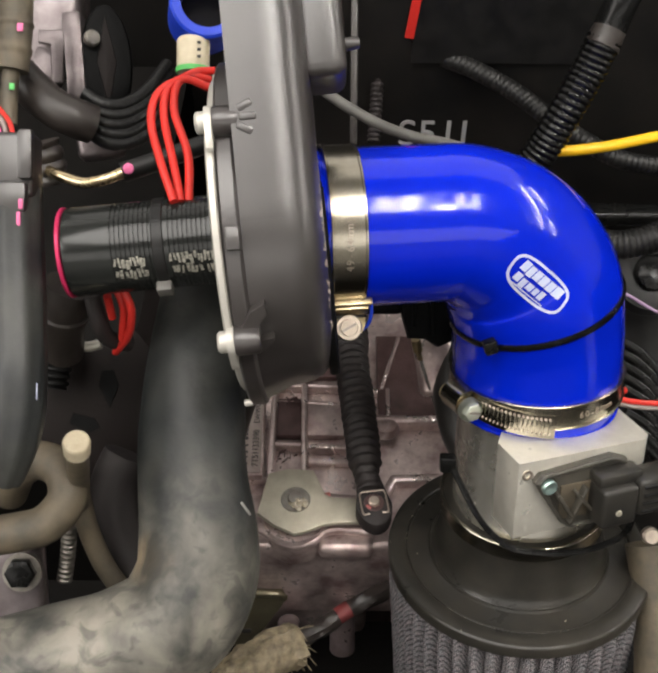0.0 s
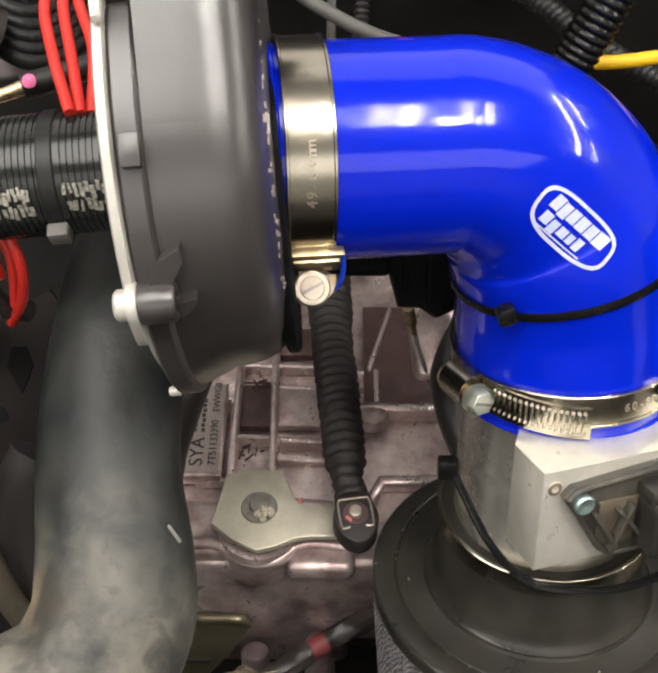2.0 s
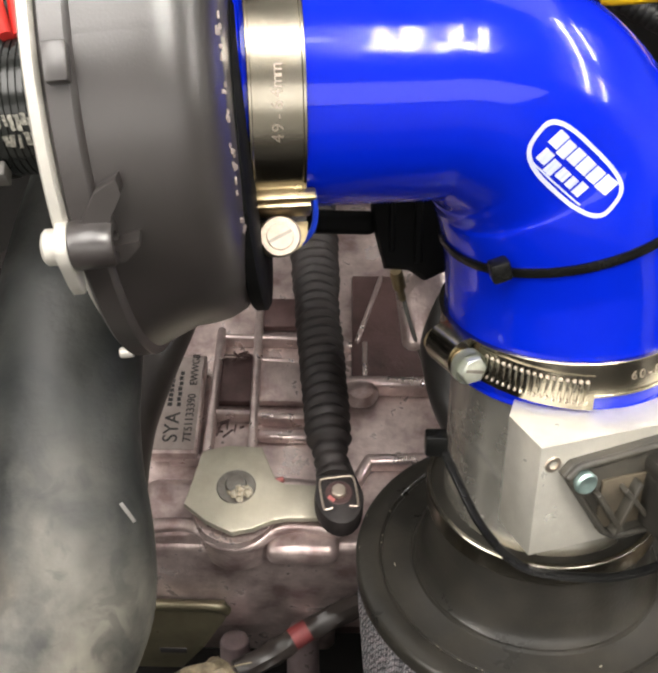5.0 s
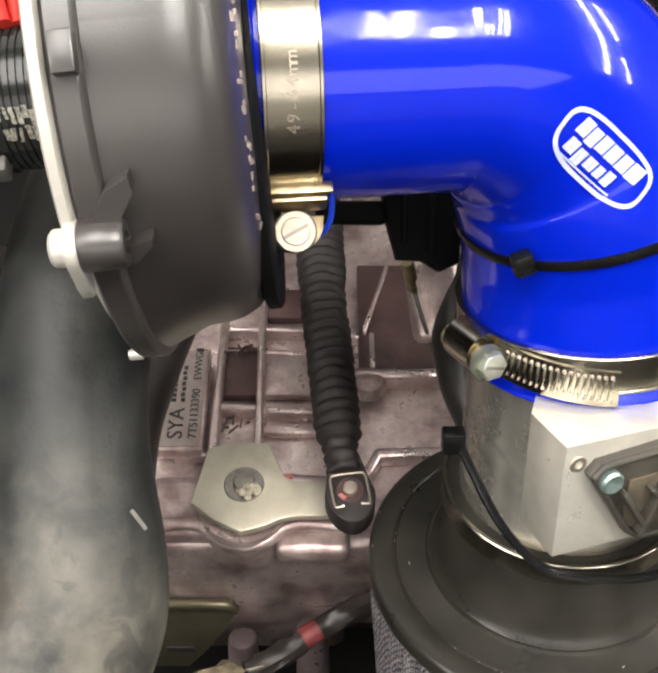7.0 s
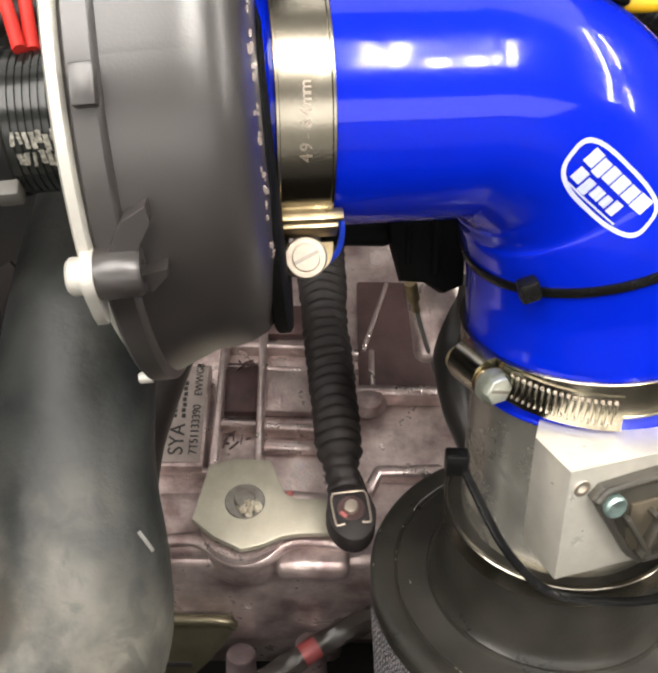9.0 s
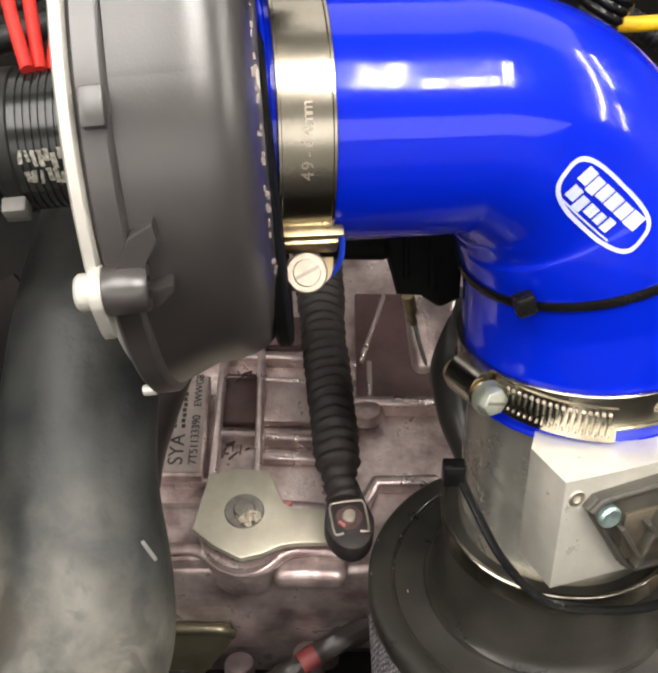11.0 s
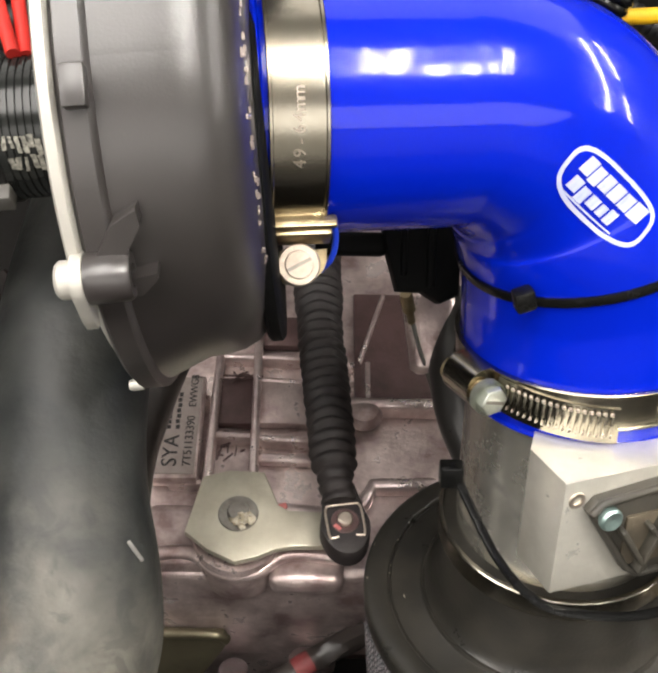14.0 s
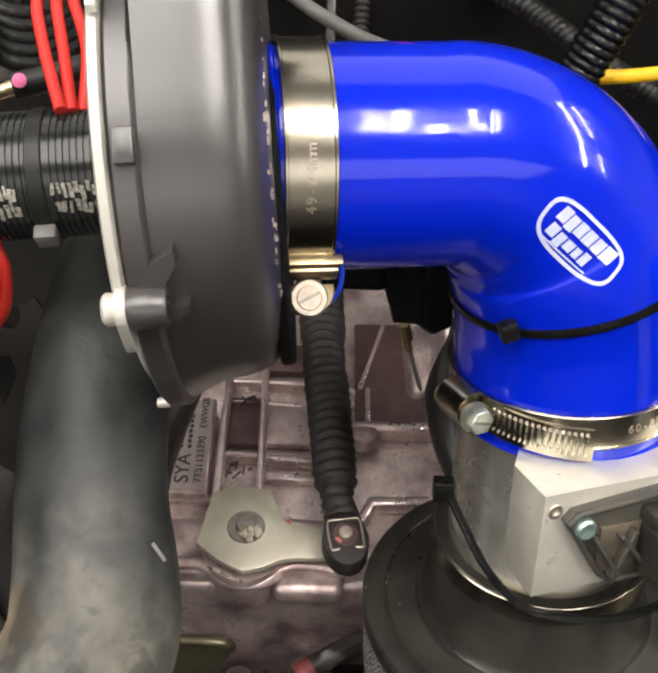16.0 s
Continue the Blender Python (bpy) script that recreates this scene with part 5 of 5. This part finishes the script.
single("white_wire", tube([(0.1511, 0.3125, 0.8542), (0.1620, 0.3144, 0.8491), (0.1769, 0.3169, 0.8445), (0.2034, 0.3235, 0.8368)], 0.0010, 10), M_PAPER, (0.1620, 0.3144, 0.8491), "thin pale sensor wire", "wire")
for k in range(9):
    single("harness_strand", tube([(0.1775, 0.3792, 0.8070), (0.1898, 0.3740, 0.8020), (0.2020, 0.3652, 0.7938), (0.2264, 0.3549, 0.7838)], 0.0032, 10), M_BLACK_GLOSS, (0.1898, 0.3740, 0.8020), "glossy black harness strand", "wire", "harness strands").matrix_basis @= Matrix.Translation((0.0006 * k, -0.0050 * k + 0.01, -0.0045 * k + 0.01))
cap_dark = thing("relay_cap", (0.1949, 0.4220, 0.8335), "round black relay cap beside the battery", "cap")
RC = basis((0.1997, 0.4311, 0.8215), VIEWWARD * 0.6 + UP * 0.4, (1, 0, 0))
part("base", lathe([(0, 0), (0.020, 0), (0.021, 0.003), (0.021, 0.012), (0.016, 0.015), (0, 0.015)], RC, 40), M_BLACK, cap_dark)
part("knob", lathe([(0, 0.014), (0.011, 0.014), (0.011, 0.020), (0.008, 0.022), (0, 0.022)], RC, 32), M_BLACK_GLOSS, cap_dark)
single("fuse_tray", rbox(basis((0.2026, 0.4300, 0.7861), UP, (1, 0, 0)), 0.09, 0.10, 0.03, 0.006, 3), M_BLACK, (0.2026, 0.4300, 0.7861), "black plastic tray beside the battery", "tray")
single("tray_edge", rbox(basis((0.1513, 0.4447, 0.8620), UP, (1, 0, 0)), 0.20, 0.012, 0.010, 0.003, 3), M_BLACK_GLOSS, (0.1513, 0.4447, 0.8620), "black plastic ledge of the battery tray", "ledge")
single("battery_strap", loom([(0.0405, 0.5542, 0.9452), (0.0413, 0.5286, 0.9211), (0.0405, 0.5066, 0.9003), (0.0388, 0.4864, 0.8814)], 0.004, 0.003, 0.25, 12), M_BOOT, (0.0408, 0.5286, 0.9211), "black ribbed battery strap", "strap")
single("steel_upright", rbox(basis((0.0263, 0.4990, 0.9483), VIEWWARD, RISE), 0.13, 0.004, 0.004, 0.001), M_SOOT, (0.0263, 0.4990, 0.9483), "thin dark steel upright", "bracket")

# ---- engine side ----
lower = thing("plenum_tube", (-0.1126, 0.2952, 0.9493), "smooth grey rubber plenum tube with pink paint marks", "tube")
part("tube_wall", tube([(-0.1202, 0.3443, 0.9653), (-0.1157, 0.3192, 0.9582), (-0.1115, 0.2915, 0.9458), (-0.1086, 0.2655, 0.9309), (-0.1101, 0.2458, 0.9123), (-0.1164, 0.2364, 0.8966)], lambda u, at, a: 0.0118 - 0.003 * max(0, u - 0.8) * 4 + 0.0003 * math.sin(9 * a), 48), M_RUBBER, lower)
part("paint_mark", rbox(basis((-0.1099, 0.3106, 0.9665), VIEWWARD, RISE), 0.0075, 0.0016, 0.0012, 0.0003), M_PINKDOT, lower, "pink paint mark")
part("paint_mark", rbox(basis((-0.0993, 0.2541, 0.9284), VIEWWARD, RISE), 0.0065, 0.0020, 0.0012, 0.0003), M_WHITE, lower, "white paint mark")
conn = thing("grey_connector", (-0.1145, 0.3346, 0.9727), "grey plastic wiring connector on the plenum", "connector")
part("shell", rbox(basis((-0.1161, 0.3375, 0.9727), VIEWWARD, (1, 0, 0)), 0.019, 0.027, 0.016, 0.0025, 3), M_HOUSING, conn)
part("latch", rbox(basis((-0.1085, 0.3332, 0.9824), VIEWWARD, (1, 0, 0)), 0.006, 0.020, 0.005, 0.0012, 2), M_HOUSING, conn)
part("tab", rbox(basis((-0.1144, 0.3206, 0.9705), VIEWWARD, (1, 0, 0)), 0.013, 0.012, 0.005, 0.0012, 2), M_HOUSING, conn)
part("paint_dab", rbox(basis((-0.1093, 0.3160, 0.9709), VIEWWARD, (1, 0, 0)), 0.0018, 0.0042, 0.001, 0.0004), M_PINKDOT, conn, "pink paint dab")
for k, mt in enumerate((M_RED, M_PAPER, M_PINKDOT)):
    single("connector_wire", tube([(-0.1343, 0.3742, 0.9827), (-0.1270, 0.3660, 0.9817), (-0.1212, 0.3578, 0.9808), (-0.1184, 0.3507, 0.9783)], 0.0011, 8), mt, (-0.1241, 0.3615, 0.9815), "thin wire entering the grey connector", "wire", "connector wires").matrix_basis @= Matrix.Translation((-0.0028 * k, 0, -0.001 * k))

pipe = thing("sleeved_pipe", (-0.1477, 0.4634, 0.9569), "brown rubber sleeved pipe with a pink paint dab", "pipe")
part("sleeve", tube([(-0.1486, 0.4940, 0.9856), (-0.1484, 0.4795, 0.9720), (-0.1487, 0.4667, 0.9599), (-0.1503, 0.4530, 0.9470)], lambda u, at, a: 0.0085 + (0.0007 if (0.55 < u < 0.6 or 0.78 < u < 0.84) else 0), 28, 16), M_RUBBER_DIRTY, pipe)
part("pipe_end", tube([(-0.1503, 0.4554, 0.9493), (-0.1515, 0.4457, 0.9402), (-0.1518, 0.4329, 0.9281)], 0.0045, 20), M_RUBBER_DIRTY, pipe)
part("paint_dab", rbox(basis((-0.1432, 0.4607, 0.9673), VIEWWARD, (1, 0, 0)), 0.0032, 0.0042, 0.001, 0.0004), M_PINKDOT, pipe, "pink paint dab")
part("green_dab", rbox(basis((-0.1484, 0.4423, 0.9445), VIEWWARD, (1, 0, 0)), 0.0026, 0.0034, 0.001, 0.0004), M_GREEN, pipe, "green paint dab")

throttle = thing("throttle_casting", (-0.1401, 0.5143, 0.9223), "machined alloy throttle casting with bolts and ribs", "casting")
part("body", rbox(basis((-0.1495, 0.5388, 0.9248), VIEWWARD, (1, 0, 0)), 0.036, 0.060, 0.03, 0.006, 3), M_ALLOY, throttle)
part("cheek", rbox(basis((-0.1319, 0.5107, 0.9189), VIEWWARD, (1, 0.12, 0)), 0.011, 0.050, 0.022, 0.002, 2), M_ALLOY, throttle)
part("tab", slab([(-0.011, 0.010), (0.010, 0.010), (0.010, 0.004), (0.004, 0.003), (0.003, -0.020), (-0.003, -0.020), (-0.004, 0.002), (-0.011, 0.003)], basis((-0.1417, 0.5106, 0.9257), VIEWWARD, (1, 0, 0)), 0.004, 0.0008), M_ALLOY, throttle)
part("foot", rbox(basis((-0.1514, 0.5096, 0.9110), VIEWWARD, (1, -0.5, 0)), 0.020, 0.026, 0.012, 0.003, 2), M_ALLOY, throttle)
part("bolt", lathe([(0, 0), (0.0042, 0), (0.0046, 0.001), (0.0046, 0.004), (0.0036, 0.005), (0, 0.005)], basis((-0.1223, 0.5086, 0.9333), VIEWWARD + Vector((0.7, 0, 0)), (0, 1, 0)), 20), M_BOLT, throttle, "steel bolt head")
part("rib", rbox(basis((-0.1253, 0.4965, 0.9110), VIEWWARD, (0.15, 0.1, 1)), 0.040, 0.003, 0.010, 0.001), M_ALU, throttle)
cover = thing("throttle_cover", (-0.1153, 0.5055, 0.9139), "black oval throttle motor cover with a raised lozenge", "cover")
CV = basis((-0.1172, 0.5126, 0.9123), VIEWWARD + Vector((0.25, 0, 0)), (0.12, 0.1, 1))
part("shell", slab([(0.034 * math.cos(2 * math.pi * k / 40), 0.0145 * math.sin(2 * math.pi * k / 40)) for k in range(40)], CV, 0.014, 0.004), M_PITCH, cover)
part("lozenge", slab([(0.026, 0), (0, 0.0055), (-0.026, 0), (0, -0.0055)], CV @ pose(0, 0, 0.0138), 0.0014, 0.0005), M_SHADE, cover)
single("vacuum_hose", tube([(-0.1558, 0.4742, 0.9327), (-0.1449, 0.4632, 0.9291), (-0.1330, 0.4523, 0.9257), (-0.1216, 0.4483, 0.9219), (-0.1137, 0.4501, 0.9166)], 0.0105, 24), M_SOOT, (-0.1330, 0.4523, 0.9257), "dark rubber vacuum hose", "hose")
for k in range(5):
    single("split_loom", loom([(-0.1209, 0.4636, 0.9157), (-0.1104, 0.4595, 0.9117), (-0.0997, 0.4638, 0.9088), (-0.0887, 0.4785, 0.9089), (-0.0806, 0.5022, 0.9106)], 0.0038, 0.0030, 0.03, 12), M_BLACK, (-0.1104, 0.4595, 0.9117), "black split conduit in a bundle", "wiring loom", "looms on the engine").matrix_basis @= Matrix.Translation((0.0007 * k, -0.0036 * k + 0.007, -0.0038 * k + 0.007))
single("yellow_tag", rbox(basis((-0.1204, 0.4542, 0.9206), VIEWWARD, RISE), 0.008, 0.0018, 0.001, 0.0003), M_YELLOW, (-0.1204, 0.4542, 0.9206), "small yellow tag on a conduit", "tag")
single("ribbed_collar", loom([(-0.1299, 0.4051, 0.9361), (-0.1278, 0.4015, 0.9286), (-0.1267, 0.3970, 0.9189)], 0.0115, 0.006, 0.12, 28), M_SOOT, (-0.1278, 0.4015, 0.9286), "brown ribbed rubber collar", "collar")
single("alloy_elbow", rbox(basis((-0.1186, 0.4758, 0.8859), VIEWWARD, (1, 0.2, 0.0)), 0.026, 0.018, 0.014, 0.004, 3), M_ALLOY, (-0.1186, 0.4758, 0.8859), "grimy alloy pipe stub", "casting")
rod = thing("metal_pipe", (-0.0990, 0.3835, 0.9334), "thin brass coloured metal pipe with a black sleeve", "pipe")
part("pipe", tube([(-0.1218, 0.3915, 0.9302), (-0.1139, 0.3848, 0.9320), (-0.1028, 0.3802, 0.9318), (-0.0924, 0.3807, 0.9336), (-0.0833, 0.3851, 0.9349)], 0.0027, 16), M_GOLD, rod)
part("sleeve", tube([(-0.0848, 0.3848, 0.9346), (-0.0740, 0.3890, 0.9358), (-0.0601, 0.3953, 0.9376), (-0.0462, 0.4017, 0.9394)], 0.0048, 16), M_BLACK, rod)
part("paint_dab", lathe([(0, -0.001), (0.0022, -0.0008), (0.0026, 0.0006), (0.0014, 0.0016), (0, 0.0018)], basis((-0.0807, 0.3817, 0.9392), VIEWWARD, (1, 0, 0)), 16), M_PINKDOT, rod, "pink paint dab")

# outlet coupler behind the blower
coup = thing("outlet_coupler", (-0.0574, 0.4771, 0.9693), "blue silicone coupler at the blower outlet", "hose")
CP = basis((-0.0498, 0.4679, 0.9743), VIEWWARD + Vector((0.2, 0, 0)), (1, 0, 0))
part("coupler_wall", ring_solid(0.0130, 0.0182, -0.020, 0.012, CP, 64, 0.0012), M_BLUE_DULL, coup)
part("bore", lathe([(0, -0.016), (0.0131, -0.016), (0.0131, -0.010), (0, -0.010)], CP, 40), M_DARK, coup)
res = thing("sensor_can", (-0.0553, 0.4400, 0.9618), "cream coloured capacitor can with a green band", "can")
RM = basis((-0.0549, 0.4398, 0.9547), RISE, VIEWWARD)
part("can", lathe([(0, 0), (0.0078, 0), (0.0082, 0.001), (0.0082, 0.016), (0.0074, 0.017), (0, 0.017)], RM, 32), M_BEIGE, res)
part("band", ring_solid(0.0080, 0.0086, -0.0002, 0.0024, RM, 32, 0.0002), M_GREEN, res, "green band")
for k in range(3):
    part("print_bar", rbox(RM @ pose(0.0083, 0.0040, 0.006 + 0.0034 * k), 0.0004, 0.0018, 0.0014, 0), M_TEXT, res)

# below the motor
single("rubber_elbow", tube([(-0.1028, 0.3296, 0.9130), (-0.1070, 0.3268, 0.9034), (-0.1107, 0.3265, 0.8895), (-0.1137, 0.3278, 0.8701)], lambda u, at, a: 0.0115 - 0.002 * u + (0.0012 if 0.3 < u < 0.38 else 0), 24, 20), M_SOOT, (-0.1084, 0.3289, 0.8985), "dark rubber elbow under the motor", "hose")
single("coil_spring", loom([(-0.1265, 0.3528, 0.8525), (-0.1277, 0.3447, 0.8449), (-0.1302, 0.3351, 0.8358)], 0.0100, 0.0036, 0.16, 20), M_BLACK, (-0.1242, 0.3431, 0.8434), "small black coil spring", "spring")
single("alloy_bar", tube([(-0.1075, 0.3302, 0.8723), (-0.1023, 0.3298, 0.8719), (-0.0961, 0.3310, 0.8730)], 0.0026, 14), M_ALU, (-0.1023, 0.3301, 0.8721), "short bright alloy bar", "bar")
single("plug_lead", tube([(-0.0906, 0.3190, 0.9167), (-0.0885, 0.3136, 0.9087), (-0.0861, 0.3128, 0.8970), (-0.0784, 0.3176, 0.8877)], 0.0040, 14), M_BOOT, (-0.0885, 0.3136, 0.9087), "black plug lead under the motor", "cable")
shield = thing("splash_shield", (-0.1064, 0.3353, 0.8359), "dark pressed shield plate with two slotted holes", "shield")
SH = basis((-0.1101, 0.3449, 0.8174), VIEWWARD, Vector((-0.0862, 0.3651, 0.8364)) - Vector((-0.1388, 0.3413, 0.8142)))
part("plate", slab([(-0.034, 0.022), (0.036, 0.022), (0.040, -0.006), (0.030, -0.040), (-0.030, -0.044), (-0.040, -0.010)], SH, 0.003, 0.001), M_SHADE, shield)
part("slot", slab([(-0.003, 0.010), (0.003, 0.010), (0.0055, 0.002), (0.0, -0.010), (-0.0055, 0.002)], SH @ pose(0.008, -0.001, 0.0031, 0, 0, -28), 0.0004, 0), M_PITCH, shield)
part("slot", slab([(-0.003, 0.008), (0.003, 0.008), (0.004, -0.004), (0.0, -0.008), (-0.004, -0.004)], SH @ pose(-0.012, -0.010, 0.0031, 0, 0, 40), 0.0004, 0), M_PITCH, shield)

# lower corner
single("coolant_hose", tube([(-0.1418, 0.2806, 0.8189), (-0.1324, 0.2814, 0.8375), (-0.1202, 0.2808, 0.8464), (-0.1076, 0.2727, 0.8484), (-0.1050, 0.2612, 0.8430), (-0.1135, 0.2508, 0.8387), (-0.1261, 0.2481, 0.8363), (-0.1455, 0.2458, 0.8342)], 0.0090, 28, 14), M_RUBBER_DIRTY, (-0.1136, 0.2666, 0.8399), "dirty brown rubber coolant hose bent round", "hose")
peg = thing("peg", (-0.0944, 0.2660, 0.8804), "beige plastic capped peg on a stem", "peg")
PG = basis((-0.0931, 0.2632, 0.8847), Vector((-0.1018, 0.2696, 0.8358)) - Vector((-0.0931, 0.2632, 0.8847)), (1, 0, 0))
part("cap", lathe([(0, 0), (0.0052, 0), (0.0058, 0.0006), (0.0060, 0.0016), (0.0058, 0.009), (0, 0.009)], PG, 28), M_BEIGE, peg)
part("stem", lathe([(0, 0.0085), (0.0052, 0.0085), (0.0050, 0.03), (0.0046, 0.06), (0, 0.06)], PG, 24), M_RUBBER_DIRTY, peg)
single("dark_hose", tube([(-0.0884, 0.3097, 0.8117), (-0.0949, 0.2984, 0.8011), (-0.0936, 0.2840, 0.7874), (-0.0857, 0.2712, 0.7754), (-0.0746, 0.2616, 0.7663)], 0.0130, 24), M_BOOT, (-0.0937, 0.2872, 0.7905), "dark ribbed rubber hose behind the duct", "hose")
single("link_arm", tube([(-0.1059, 0.2781, 0.8232), (-0.1028, 0.2687, 0.8075), (-0.0965, 0.2591, 0.7916), (-0.0890, 0.2524, 0.7783)], 0.0052, 16), M_RUBBER_DIRTY, (-0.1028, 0.2687, 0.8075), "grimy grey link arm", "link")
single("spring_bolt", loom([(-0.1132, 0.2721, 0.8039), (-0.1153, 0.2647, 0.7900), (-0.1182, 0.2578, 0.7767)], 0.0040, 0.0028, 0.3, 16), M_BOLT, (-0.1153, 0.2647, 0.7900), "threaded stud with dull steel thread", "stud")
mount = thing("alloy_mount", (-0.1335, 0.2491, 0.7960), "grimy alloy mount with a black cap bolt", "mount")
part("body", rbox(basis((-0.1377, 0.2526, 0.7856), VIEWWARD, (1, 0, 0.1)), 0.026, 0.042, 0.016, 0.005, 3), M_ALLOY, mount)
part("cap_bolt", hexagon(basis((-0.1330, 0.2514, 0.7961), VIEWWARD, (1, 0, 0)), 0.0074, 0.008, 0.0012), M_BLACK_GLOSS, mount, "black hex cap bolt")
part("boss", lathe([(0, 0), (0.0095, 0), (0.0095, 0.003), (0, 0.003)], basis((-0.1331, 0.2516, 0.7957), VIEWWARD, (1, 0, 0)), 28), M_BOLT, mount)
single("alloy_ledge", rbox(basis((-0.1157, 0.3363, 0.7544), UP, (1, 0.1, 0)), 0.05, 0.012, 0.018, 0.003, 2), M_ALU, (-0.1157, 0.3363, 0.7544), "bright machined alloy ledge", "casting")
single("alloy_stub", tube([(-0.0912, 0.2671, 0.7716), (-0.0857, 0.2683, 0.7726), (-0.0780, 0.2677, 0.7721)], 0.0032, 14), M_ALU, (-0.0857, 0.2683, 0.7726), "small bright alloy stub behind the duct", "casting")

# ---- dark bay round about: added near-black panels keep its depths dark ----
# unseen box added to keep low light off the blower's underside
structure("wall_slam_panel", plain_box(-0.45, 0.45, -0.42, 0.070, 0.0, 0.825), M_DARK, "unseen black box at the car's front that blocks low light")
structure("wall_bay_front", plain_box(-0.45, 0.45, 0.16, 0.18, 0.0, 0.70), M_DARK, "near-black panel added to close the engine bay")
structure("wall_bay_rear", plain_box(-0.45, 0.45, 0.72, 0.74, 0.0, 1.10), M_DARK, "near-black panel added to close the engine bay")
structure("wall_bay_side", plain_box(-0.47, -0.45, 0.16, 0.74, 0.0, 0.95), M_DARK, "near-black panel added to close the engine bay")
structure("wall_bay_flank", plain_box(0.45, 0.47, 0.16, 0.74, 0.0, 0.95), M_DARK, "near-black panel added to close the engine bay")
structure("floor_bay", plain_box(-0.45, 0.45, 0.16, 0.74, 0.50, 0.52), M_DARK, "near-black undertray added under the engine bay")
structure("engine_block", plain_box(-0.40, -0.10, 0.40, 0.70, 0.52, 0.80), M_DARK, "plain near-black block added for the engine")
